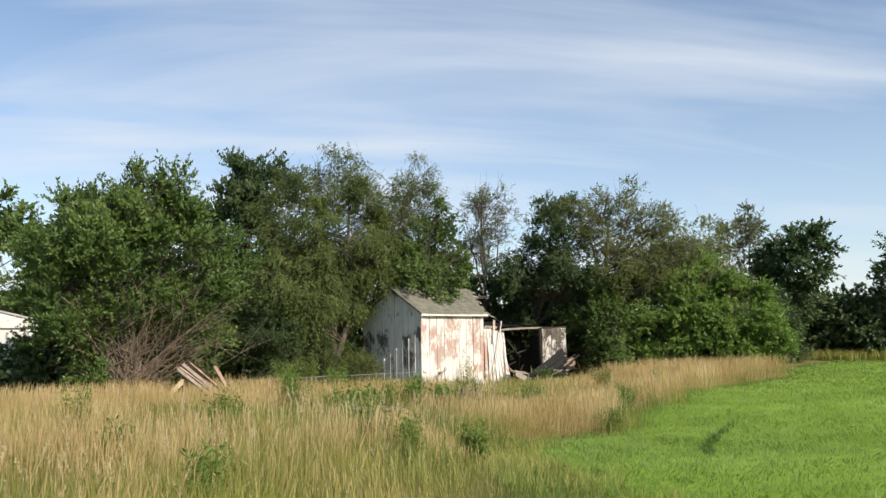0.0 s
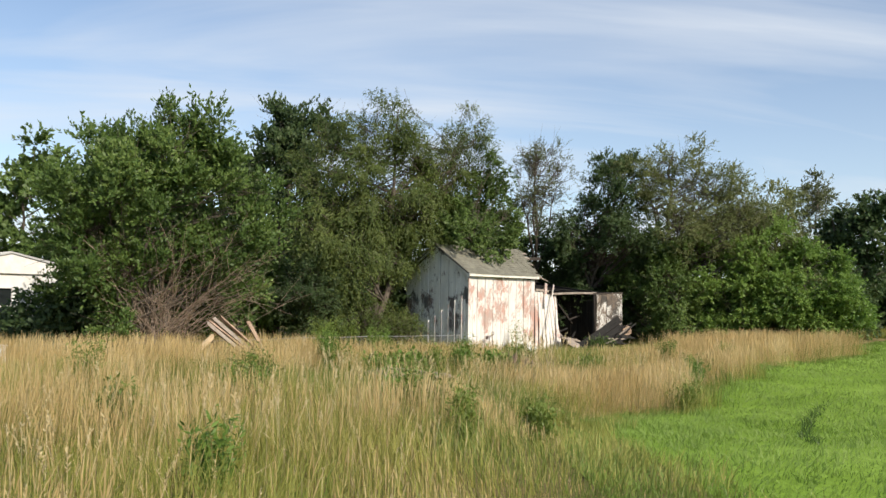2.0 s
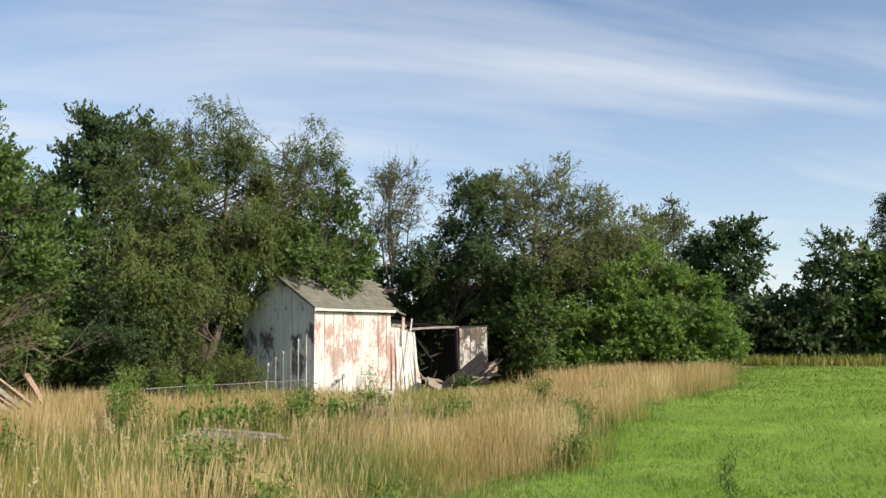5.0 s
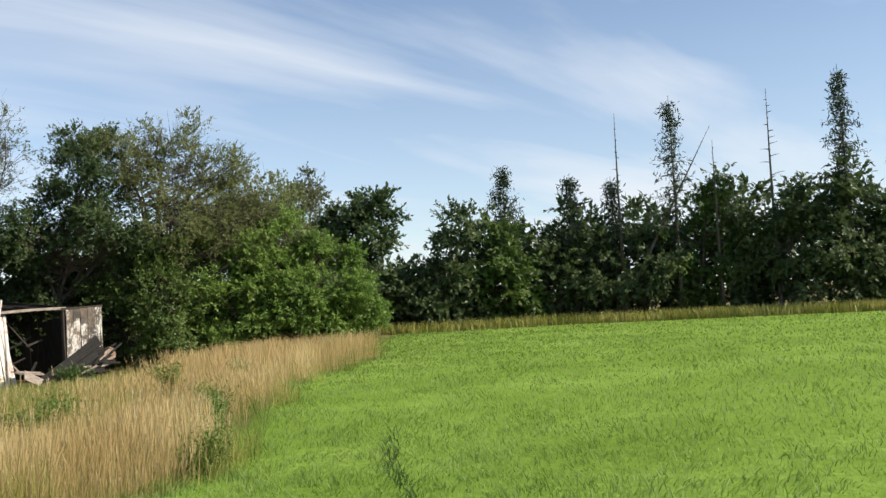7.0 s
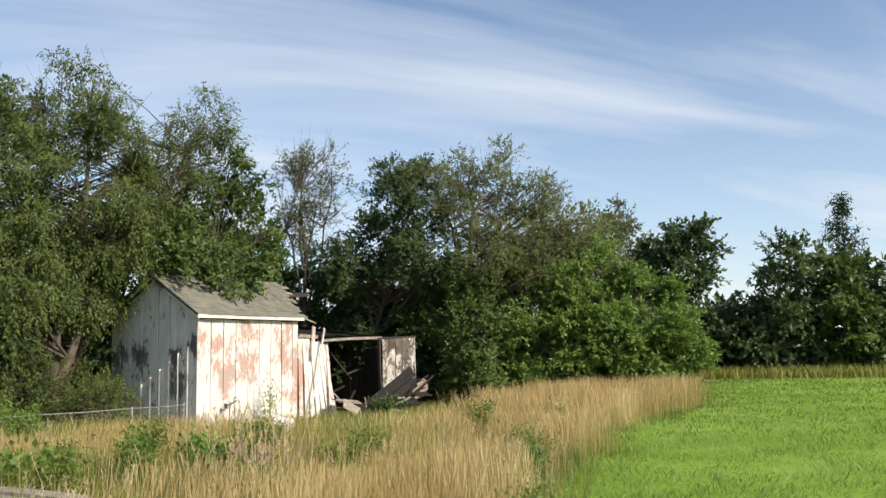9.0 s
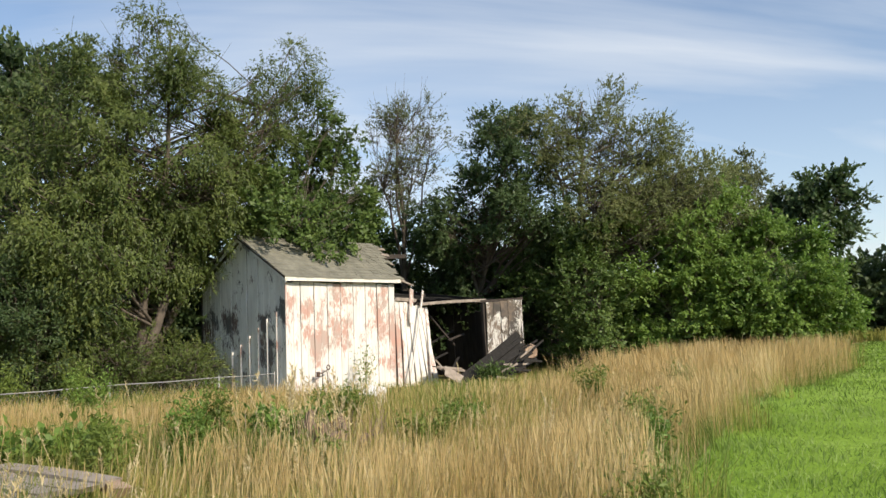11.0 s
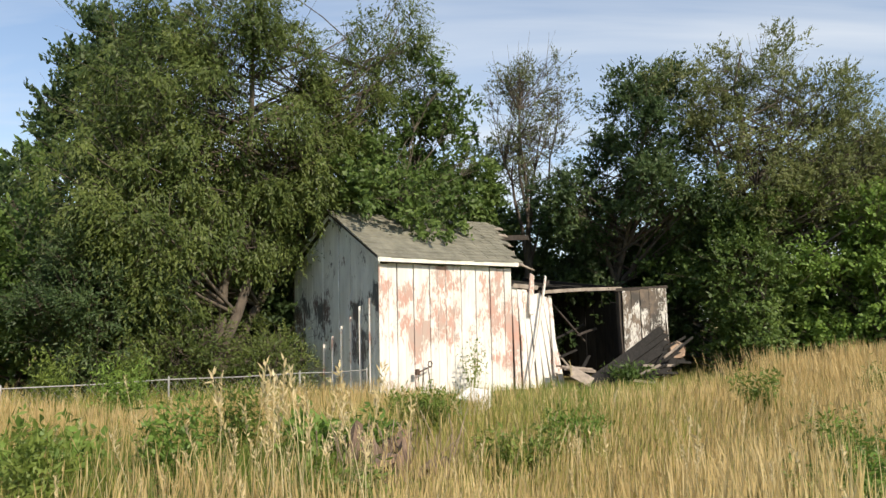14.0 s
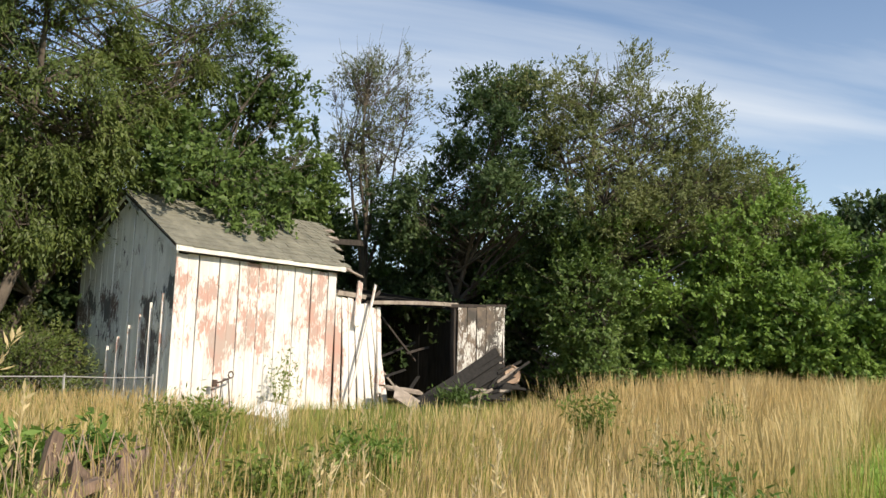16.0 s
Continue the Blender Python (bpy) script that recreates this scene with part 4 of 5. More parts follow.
def build_house():
    """A white mobile home, gable end to the sun."""
    x0, x1, y0, y1, ev, rd = -14.6, -10.7, 7.0, 17.5, 2.38, 2.95
    t = thing("mobile_home", (x0, y0, 0), "white metal-sided mobile home with shallow roof", "house")
    inv = Matrix.Translation((-x0, -y0, 0))

    def put(name, bm, mat, parent=None, label=""):
        o = part(name, bm, mat, parent or t, label)
        if parent is None:
            o.matrix_parent_inverse = inv
        return o
    xm = (x0 + x1) / 2
    wx0, wx1, wz0, wz1 = -13.75, -12.55, 0.72, 1.96
    bm = bmesh.new()
    # gable end with a real opening
    box_bm(bm, pose((x0 + wx0) / 2, y0 + 0.05, 0.3), wx0 - x0, 0.1, ev - 0.3)
    box_bm(bm, pose((x1 + wx1) / 2, y0 + 0.05, 0.3), x1 - wx1, 0.1, ev - 0.3)
    box_bm(bm, pose((wx0 + wx1) / 2, y0 + 0.05, 0.3), wx1 - wx0, 0.1, wz0 - 0.3)
    box_bm(bm, pose((wx0 + wx1) / 2, y0 + 0.05, wz1), wx1 - wx0, 0.1, ev - wz1)
    front = put("wall", bm, M_SIDING)
    bm = bmesh.new()
    g = [bm.verts.new(v) for v in ((x0 - 0.05, y0 - 0.08, ev - 0.02), (x1 + 0.05, y0 - 0.08, ev - 0.02), (x1 + 0.05, y0 - 0.08, ev + 0.1), (xm, y0 - 0.08, rd), (x0 - 0.05, y0 - 0.08, ev + 0.1))]
    h = [bm.verts.new(v.co + Vector((0, 0.1, 0))) for v in g]
    bm.faces.new(g)
    bm.faces.new(h[::-1])
    for k in range(5):
        bm.faces.new((g[k], g[(k + 1) % 5], h[(k + 1) % 5], h[k]))
    bmesh.ops.recalc_face_normals(bm, faces=bm.faces)
    put("gable", bm, M_WHITE, None, "white overhanging gable panel")
    # the side away from the sun has its shade put in as blue-grey
    for xw, m in ((x0 + 0.05, M_SIDING_GREY_SHADE), (x1 - 0.05, M_SIDING)):
        bm = bmesh.new()
        box_bm(bm, pose(xw, (y0 + y1) / 2 + 0.05, 0.3), 0.1, y1 - y0 - 0.1, ev - 0.3)
        wall = put("wall", bm, m)
    for i in range(18):
        bm = bmesh.new()
        box_bm(bm, pose(x0 - 0.012, y0 + 0.3 + i * 0.45, 0.32), 0.022, 0.16, ev - 0.36, 0.006)
        put("siding_rib", bm, M_SIDING_GREY_SHADE)
    bm = bmesh.new()
    box_bm(bm, pose(x0 + 0.02, y0 - 0.025, 0.28), 0.14, 0.05, ev - 0.3, 0.008)
    put("corner_trim", bm, M_WHITE)
    bm = bmesh.new()
    box_bm(bm, pose(x0 + 0.75, y0 - 0.012, 0.35), 0.42, 0.02, ev - 0.42, 0.004)
    put("panel", bm, M_SIDING_GREY_SHADE, None, "greyish siding panel")
    bm = bmesh.new()
    box_bm(bm, pose(xm, y1, 0.3), x1 - x0, 0.1, ev - 0.3)
    put("wall", bm, M_SIDING)
    bm = bmesh.new()
    box_bm(bm, pose(xm, (y0 + y1) / 2, 0.28), x1 - x0, y1 - y0, 0.06)
    box_bm(bm, pose(xm, (y0 + y1) / 2, 0.0), x1 - x0 - 0.4, y1 - y0 - 0.4, 0.28)
    put("floor", bm, M_WOOD_DARK)
    for s in (-1, 1):
        xe = xm + s * ((x1 - x0) / 2 + 0.12)
        bm = bmesh.new()
        lo = [bm.verts.new(v) for v in ((xe, y0 - 0.12, ev + 0.09), (xe, y1 + 0.1, ev + 0.09), (xm, y1 + 0.1, rd + 0.02), (xm, y0 - 0.12, rd + 0.02))]
        hi = [bm.verts.new(v.co + Vector((0, 0, 0.05))) for v in lo]
        bm.faces.new(lo)
        bm.faces.new(hi[::-1])
        for k in range(4):
            bm.faces.new((lo[k], lo[(k + 1) % 4], hi[(k + 1) % 4], hi[k]))
        bmesh.ops.recalc_face_normals(bm, faces=bm.faces)
        roof = put("roof", bm, M_METAL_ROOF, None, "grey ribbed metal roof")
        for i in range(22):
            y = y0 + 0.1 + i * 0.48
            o = put("roof_rib", plank_bm((xe, y, ev + 0.15), (xm, y, rd + 0.08), 0.04, 0.025, random.Random(i), notch=0.0), M_METAL_ROOF, roof)
    # the window: a narrow six-light casement and a sash beside it
    for a, b, cols, rows in ((wx0, wx0 + 0.44, 2, 4), (wx0 + 0.52, wx1, 1, 2)):
        bm = bmesh.new()
        fw = 0.05
        box_bm(bm, pose(a + fw / 2, y0 - 0.005, wz0), fw, 0.08, wz1 - wz0, 0.005)
        box_bm(bm, pose(b - fw / 2, y0 - 0.005, wz0), fw, 0.08, wz1 - wz0, 0.005)
        box_bm(bm, pose((a + b) / 2, y0 - 0.005, wz0), b - a - 2 * fw, 0.075, fw)
        box_bm(bm, pose((a + b) / 2, y0 - 0.005, wz1 - fw), b - a - 2 * fw, 0.075, fw)
        for i in range(1, cols):
            box_bm(bm, pose(a + (b - a) * i / cols, y0 + 0.0, wz0 + fw), 0.022, 0.04, wz1 - wz0 - 2 * fw)
        for i in range(1, rows):
            box_bm(bm, pose((a + b) / 2, y0 + 0.002, wz0 + (wz1 - wz0) * i / rows), b - a - 2 * fw, 0.035, 0.03 if rows > 2 else 0.05)
        win = put("window", bm, M_WHITE, None, "white-framed window")
        bm = bmesh.new()
        box_bm(bm, pose((a + b) / 2, y0 + 0.03, wz0 + 0.02), b - a - 0.04, 0.008, wz1 - wz0 - 0.04)
        pane = put("pane", bm, M_GLASS, win)
    bm = bmesh.new()
    box_bm(bm, pose((wx0 + wx0 + 0.96) / 2 + 0.2, y0 - 0.05, wz0 - 0.07), wx1 - wx0 + 0.1, 0.12, 0.06, 0.01)
    put("sill", bm, M_WHITE)
    b = thing("white_bin", (-15.4, -0.9, 0), "white painted box standing in tall grass", "box")
    bm = bmesh.new()
    box_bm(bm, pose(0, 0, 0), 0.75, 0.5, 0.64, 0.02)
    part("body", bm, M_WHITE, b)
    bm = bmesh.new()
    box_bm(bm, pose(0, 0, 0.642), 0.8, 0.55, 0.03, 0.008)
    part("lid", bm, M_WHITE, b)


build_handle()
build_white_box()
build_slab()
build_stump()
build_plank_pile()
build_fence()
build_house()


# ---- trees ----
tree("hedge_tree", (-10.8, 0.9), [(-11.0, 0.5, 4.2, 2.6, 2.0, 2.1), (-10.8, 0.0, 5.4, 1.9, 1.5, 1.3), (-9.4, 0.5, 4.1, 2.0, 1.7, 1.9), (-12.6, 0.3, 3.9, 1.4, 1.5, 1.6), (-8.3, 0.8, 2.8, 1.2, 1.1, 1.5), (-12.5, 0.2, 1.7, 0.9, 1.0, 1.2), (-12.9, 0.4, 3.1, 1.0, 1.0, 1.2), (-10.9, 2.0, 2.2, 2.6, 1.2, 1.9), (-10.2, 0.2, 5.2, 1.3, 1.2, 1.2)],
     M_LEAF_LEFT, "broad leafy green tree with bare twigs below", 1, 76000, (0.115, 0.058), 0.07, stems=7, clumps=210, clump=0.46, shoots=34, dead=95, upright=0.5, reach=0.4)
tree("willow_tree", (-1.6, 3.2), [(-1.9, 3.4, 5.8, 2.6, 2.1, 2.7), (-1.5, 2.5, 7.9, 1.4, 1.2, 1.4), (2.4, 2.8, 8.0, 1.25, 1.1, 1.5), (1.0, 2.9, 6.6, 1.2, 1.0, 1.2), (-3.5, 3.0, 4.2, 1.7, 1.7, 2.7), (-3.7, 2.5, 3.0, 1.4, 1.1, 1.9), (0.1, 2.9, 5.6, 1.7, 1.2, 1.6), (-1.3, 2.6, 3.6, 1.0, 0.9, 1.1), (-0.8, 3.3, 3.4, 0.8, 1.0, 0.9), (0.0, 2.0, 4.4, 0.9, 0.6, 0.5), (-0.2, 2.2, 4.4, 1.2, 0.9, 0.8)],
     M_LEAF_WILLOW, "tall fine-leaved tree hanging over the shed", 2, 125000, (0.11, 0.036), 0.13, stems=5, clumps=330, clump=0.46, droop=0.5, spread=0.9, reach=0.42, inner=0.35)
tree("broadleaf_tree", (2.8, 4.6), [(2.4, 3.2, 5.2, 1.5, 1.4, 1.5), (3.1, 2.0, 6.5, 0.85, 0.8, 1.1), (1.3, 1.5, 4.35, 1.2, 0.9, 0.55), (3.4, 3.6, 4.6, 1.3, 1.2, 1.0), (5.0, 3.3, 5.2, 0.9, 0.9, 1.1), (2.0, 0.9, 3.7, 0.9, 0.45, 0.33), (0.9, 1.0, 3.8, 1.0, 0.5, 0.35), (2.7, 1.2, 4.0, 0.7, 0.5, 0.35), (1.6, 0.7, 3.5, 0.7, 0.35, 0.22), (0.9, 2.0, 5.0, 1.0, 0.8, 0.8)],
     M_LEAF_BROAD, "green broad-leaved tree resting on the shed roof", 3, 26000, (0.12, 0.075), 0.09, stems=3, clumps=120, clump=0.38)
tree("poplar_tree", (-2.4, 8.4), [(-2.2, 8.2, 5.4, 1.8, 1.7, 3.0), (-2.0, 8.0, 8.0, 1.4, 1.2, 2.0), (-2.9, 8.2, 7.0, 1.0, 1.0, 1.8), (-0.8, 8.2, 7.6, 1.2, 1.0, 2.0), (-4.4, 8.0, 3.2, 1.2, 1.2, 2.0)],
     M_LEAF_DARK, "dark green pointed tree behind the shed", 4, 26000, (0.15, 0.09), 0.14, stems=4, clumps=150, clump=0.5, shoots=44, upright=0.7)
tree("thin_tree", (7.3, 3.3), [(6.4, 2.9, 7.1, 0.9, 0.9, 1.2), (7.4, 2.7, 7.3, 1.0, 1.0, 1.3), (6.8, 2.8, 7.7, 0.8, 0.8, 1.1), (7.4, 3.2, 5.7, 0.9, 0.9, 1.0), (6.5, 3.0, 5.9, 0.7, 0.8, 0.8)],
     M_LEAF_PALE, "thin half-bare tree with pale sparse leaves", 5, 9000, (0.08, 0.036), 0.085, stems=5, clumps=110, clump=0.34, spread=0.12, fork=3.6, stout=1.5, twiggy=7, upright=0.3)
tree("elm_tree", (8.4, 1.6), [(8.4, 0.0, 6.1, 1.7, 1.5, 1.9), (8.8, 1.6, 3.4, 1.9, 1.1, 2.6), (9.2, -0.4, 6.8, 1.2, 1.2, 1.5), (7.7, -0.9, 4.6, 1.3, 0.9, 0.8), (7.2, 1.4, 4.4, 1.1, 0.9, 1.2), (9.0, -1.4, 4.4, 1.2, 0.9, 1.0)],
     M_LEAF_DARK, "dense dark green tree behind the ruined lean-to", 6, 44000, (0.11, 0.055), 0.10, stems=6, clumps=150, clump=0.42, fork=2.4)
tree("olive_tree", (9.5, -1.5), [(10.1, -2.2, 7.5, 1.15, 1.1, 1.1), (8.7, -1.1, 6.9, 1.1, 1.1, 0.85), (11.3, -3.1, 6.8, 1.15, 1.1, 0.85), (9.5, -1.7, 6.0, 1.4, 1.2, 0.9), (10.9, -2.8, 5.7, 1.6, 1.4, 1.0), (12.2, -3.8, 5.3, 1.3, 1.2, 1.0), (9.6, -2.4, 4.6, 1.7, 1.2, 1.1), (11.4, -3.6, 4.4, 1.7, 1.3, 1.3)],
     M_LEAF_OLIVE, "spreading grey-green tree with visible limbs", 7, 52000, (0.10, 0.036), 0.13, stems=8, clumps=230, clump=0.40, spread=0.22, fork=3.3, stout=1.7, inner=0.55, upright=0.1)
tree("thicket", (9.0, -2.2), [(9.2, -2.2, 2.2, 1.5, 1.2, 2.3), (9.3, -0.4, 2.2, 1.0, 1.2, 2.4), (9.0, -2.8, 0.8, 1.4, 0.8, 0.8)],
     M_LEAF_BROAD, "dense dark thicket of leafy shrubs", 8, 34000, (0.105, 0.06), 0.04, stems=6, clumps=120, clump=0.5, spread=0.8, category="shrub", inner=0.2)
# a brighter leaf colour puts the sunlight into this half of the thicket
tree("thicket", (11.2, -4.2), [(10.9, -3.7, 2.3, 1.7, 1.5, 2.4), (11.8, -4.6, 2.8, 1.6, 1.5, 2.6), (10.6, -4.6, 0.8, 1.6, 0.9, 0.9)],
     M_LEAF_BUSH, "sunlit green thicket beside the field bush", 18, 48000, (0.105, 0.06), 0.04, stems=6, clumps=150, clump=0.48, spread=0.9, category="shrub", inner=0.2)
tree("round_bush", (12.4, -6.4), [(12.3, -6.5, 2.6, 1.6, 1.6, 1.7), (12.2, -6.9, 1.4, 1.6, 1.4, 1.3), (11.4, -6.0, 1.8, 1.2, 1.2, 1.5)],
     M_LEAF_BUSH, "bright green rounded bush at the field edge", 9, 34000, (0.12, 0.07), 0.05, stems=6, clumps=110, clump=0.42, spread=0.5, category="bush", shoots=8)
tree("side_tree", (14.5, -3.6), [(13.6, -3.6, 5.0, 1.7, 1.6, 1.8), (13.2, -4.6, 3.2, 1.6, 1.5, 2.0), (15.8, -3.8, 3.4, 1.6, 1.6, 2.0)],
     M_LEAF_OLIVE, "grey-green tree at the end of the grove", 10, 20000, (0.13, 0.055), 0.10, stems=3, clumps=120, clump=0.5)
tree("grove_tree", (19.6, -1.4), [(19.8, -1.5, 6.5, 1.5, 1.4, 1.5), (19.2, -1.2, 5.2, 1.7, 1.5, 1.6), (19.8, -1.4, 3.2, 1.8, 1.7, 2.0)],
     M_LEAF_OLIVE, "olive-green tree at the back of the grove", 14, 13000, (0.15, 0.07), 0.10, stems=3, clumps=80, clump=0.5, twiggy=2)
tree("pale_tree", (33.2, 2.6), [(32.6, 2.9, 8.2, 1.5, 1.5, 1.6), (33.8, 1.8, 8.0, 1.5, 1.5, 1.7), (33.2, 2.4, 9.0, 1.1, 1.1, 1.2), (33.2, 2.6, 4.2, 2.0, 2.0, 2.5)],
     M_LEAF_PALE, "pale thin-leaved tree beyond the grove", 12, 12000, (0.17, 0.09), 0.10, bark=M_BARK_PALE, stems=4, clumps=90, clump=0.42, fork=3.4, stout=1.4)
tree("oak_tree", (30.5, -1.2), [(30.2, -2.0, 7.2, 1.5, 1.4, 1.3), (30.4, -3.3, 7.3, 1.1, 1.1, 1.2), (30.0, -2.4, 5.6, 1.5, 1.2, 1.4), (30.4, -0.2, 6.4, 1.4, 1.2, 1.2), (30.6, -0.6, 3.6, 2.2, 2.0, 2.2)],
     M_LEAF_DARK, "dark green tree at the corner of the field", 13, 15000, (0.24, 0.15), 0.16, stems=4, clumps=80, clump=0.5, fork=3.0)
# shrubs that close the grove behind and beside the shed
for i, (x, y, h, r) in enumerate(((4.8, 5.6, 5.2, 1.9), (6.6, 5.2, 3.6, 1.9), (-4.9, 5.2, 3.8, 1.9), (1.0, 6.1, 5.4, 2.0), (9.4, 4.2, 4.4, 2.0), (12.6, 1.8, 4.6, 2.2), (-1.7, 5.6, 2.8, 1.4), (17.5, -2.6, 4.2, 2.2), (23.6, -1.6, 3.8, 2.2), (27, -1.6, 3.6, 2.0), (-8.3, 4.6, 3.0, 1.6), (-12.6, 2.4, 1.8, 1.3), (6.0, 5.0, 6.2, 1.8), (7.4, 4.7, 4.6, 1.5), (15.6, -5.4, 2.6, 1.5), (-0.5, 4.7, 2.6, 1.2), (-3.4, 4.8, 3.0, 1.3), (8.3, 2.7, 3.2, 1.4), (10.3, 0.9, 4.2, 1.6), (8.9, 0.8, 2.4, 1.2), (11.0, -2.3, 3.2, 1.4), (12.9, -3.2, 3.4, 1.5), (9.4, 2.4, 5.2, 1.4))):
    tree("undergrowth_shrub", (x, y), [(x, y, h * 0.5, r, r * 0.9, h * 0.52), (x + 0.5, y - 0.3, h * 0.75, r * 0.6, r * 0.6, h * 0.33)],
         M_LEAF_DARK if i % 2 else M_LEAF_LEFT, "dense shady green shrub under the trees", 40 + i, 10500, (0.155, 0.085), 0.04, stems=4, clumps=60, clump=0.5, spread=0.5, twiggy=1, group="undergrowth", category="shrub", inner=0.1)
for i, (x, y, h, r) in enumerate(((-0.75, 2.6, 1.3, 0.75), (-1.5, 1.7, 1.0, 0.8), (-1.0, 4.0, 2.2, 0.9), (-2.9, 2.4, 1.6, 1.3), (-4.4, 2.7, 3.2, 1.5), (-3.6, 3.8, 3.0, 1.4))):
    # the last two: shade of the hollow put in as dark leaves
    tree("brush", (x, y), [(x, y, h * 0.55, r, r * 0.8, h * 0.5)], M_LEAF_WILLOW if i < 4 else M_LEAF_DARK, "thin olive brush beside the shed gable", 90 + i, int(4600 * h * r), (0.085, 0.03), 0.014, stems=7,
         clumps=int(24 + 22 * h * r), clump=0.3, spread=0.5, group="brush by the gable", category="brush", inner=0.1)
# trees behind the mobile home and along the back
for i, (x, y, h, r) in enumerate(((-19.5, 17.0, 8.2, 2.6), (-16.2, 20.5, 8.8, 2.7), (-12.6, 19.5, 7.6, 2.6), (-8.6, 17.5, 8.0, 2.8), (-4.6, 16.5, 8.6, 2.8), (-0.8, 15.5, 8.2, 2.6), (-7.0, 10.5, 6.2, 2.2), (3.4, 13.5, 6.6, 2.5))):
    tree("back_tree", (x, y), [(x, y, h * 0.62, r, r * 0.9, h * 0.36), (x + 0.6, y - 0.4, h * 0.33, r * 1.05, r, h * 0.33), (x - 0.5, y, h * 0.82, r * 0.55, r * 0.5, h * 0.2)],
         M_LEAF_LEFT if i % 3 else M_LEAF_BROAD, "full green tree in the row behind the yard", 60 + i, 17000, (0.23, 0.14), 0.13, stems=2, clumps=85, clump=0.62, twiggy=1, group="trees behind the yard")
# the wood along the far side of the field
rw = random.Random(77)
ys = 2.5
i = 0
while ys > -62:
    h = rw.uniform(5.6, 7.6) if ys > -20 else rw.uniform(6.6, 8.6)
    if ys > -5:
        h = 4.3
    r = rw.uniform(1.7, 2.6)
    x = float(far_edge(ys)) + 3.4 + rw.uniform(-0.5, 0.9)
    tree("far_tree", (x, ys), [(x, ys, h * 0.36, r, r, h * 0.38), (x + 0.3, ys + rw.uniform(-.6, .6), h * 0.72, r * 0.75, r * 0.75, h * 0.30)],
         M_LEAF_FAR if i % 4 else M_LEAF_LEFT, "dark leafy tree in the wood across the field", 100 + i, 7000, (0.30, 0.17), 0.12, stems=2, clumps=46, clump=0.7, twiggy=0, group="wood across the field", inner=0.15)
    x2 = x + rw.uniform(3.0, 4.2)
    h2 = h * rw.uniform(0.95, 1.1)
    tree("far_tree", (x2, ys - 1.2), [(x2, ys - 1.2, h2 * 0.5, r * 1.1, r * 1.1, h2 * 0.48)],
         M_LEAF_FAR, "dark leafy tree in the wood across the field", 200 + i, 2000, (0.46, 0.30), 0.12, stems=1, clumps=30, clump=0.8, twiggy=0, group="wood across the field", inner=0.1)
    ys -= rw.uniform(2.3, 3.3)
    i += 1
conifer("pine_tree", (38.2, -8.9), 10.3, 2.4, "dark ragged pine above the far wood", 301, 2600, bare_below=0.35)
conifer("pine_tree", (38.0, -13.2), 9.3, 1.7, "dark ragged pine above the far wood", 302, 1800, bare_below=0.4)
conifer("pine_tree", (38.4, -15.7), 9.1, 1.8, "dark ragged pine above the far wood", 303, 1900, bare_below=0.4)
conifer("spruce_tree", (38.0, -19.5), 13.8, 2.1, "tall narrow dark spruce above the far wood", 304, 2000)
conifer("spruce_tree", (38.0, -29.2), 14.6, 2.0, "tall narrow dark spruce above the far wood", 305, 3200)
conifer("spruce_tree", (38.6, -33.0), 12.6, 2.2, "tall narrow dark spruce above the far wood", 306, 3200)
conifer("dead_spruce", (38.0, -16.2), 13.0, 1.4, "bare dead spruce pole with short twigs", 307, 0, dead=True)
conifer("dead_spruce", (38.0, -21.9), 10.8, 1.6, "bare dead spruce pole with short twigs", 308, 0, dead=True)
conifer("dead_spruce", (38.2, -25.2), 13.6, 2.6, "bare dead spruce pole with short twigs", 309, 0, dead=True)
conifer("dead_spruce", (37.9, -15.6), 11.6, 0.4, "bare dead trunk leaning across the spruce", 310, 0, dead=True, lean=-6.2)


# ---- grass ----
WALK_LINE = np.array([[-24.0, -24.5], [-22.0, -22.4], [-19.4, -19.5], [-17.6, -18.4], [-15.0, -16.8], [-12.5, -15.4], [-10.5, -14.0], [-8.6, -13.0], [-7.4, -12.3]])


def walk_distance(p):
    best = np.full(len(p), 1e9)
    for a, b in zip(WALK_LINE[:-1], WALK_LINE[1:]):
        d = b - a
        t = np.clip(((p - a) @ d) / (d @ d), 0, 1)
        best = np.minimum(best, np.linalg.norm(p - (a + t[:, None] * d), axis=1))
    return best


def smooth_noise(p, scale, seed):
    """Value noise on the plan, 0 to 1."""
    rng = np.random.default_rng(seed)
    g = rng.random((64, 64))
    q = p / scale + 1000.0
    i = np.floor(q).astype(int)
    f = q - i
    f = f * f * (3 - 2 * f)
    i0, i1 = i % 64, (i + 1) % 64
    return (g[i0[:, 0], i0[:, 1]] * (1 - f[:, 0]) * (1 - f[:, 1]) + g[i1[:, 0], i0[:, 1]] * f[:, 0] * (1 - f[:, 1])
            + g[i0[:, 0], i1[:, 1]] * (1 - f[:, 0]) * f[:, 1] + g[i1[:, 0], i1[:, 1]] * f[:, 0] * f[:, 1])


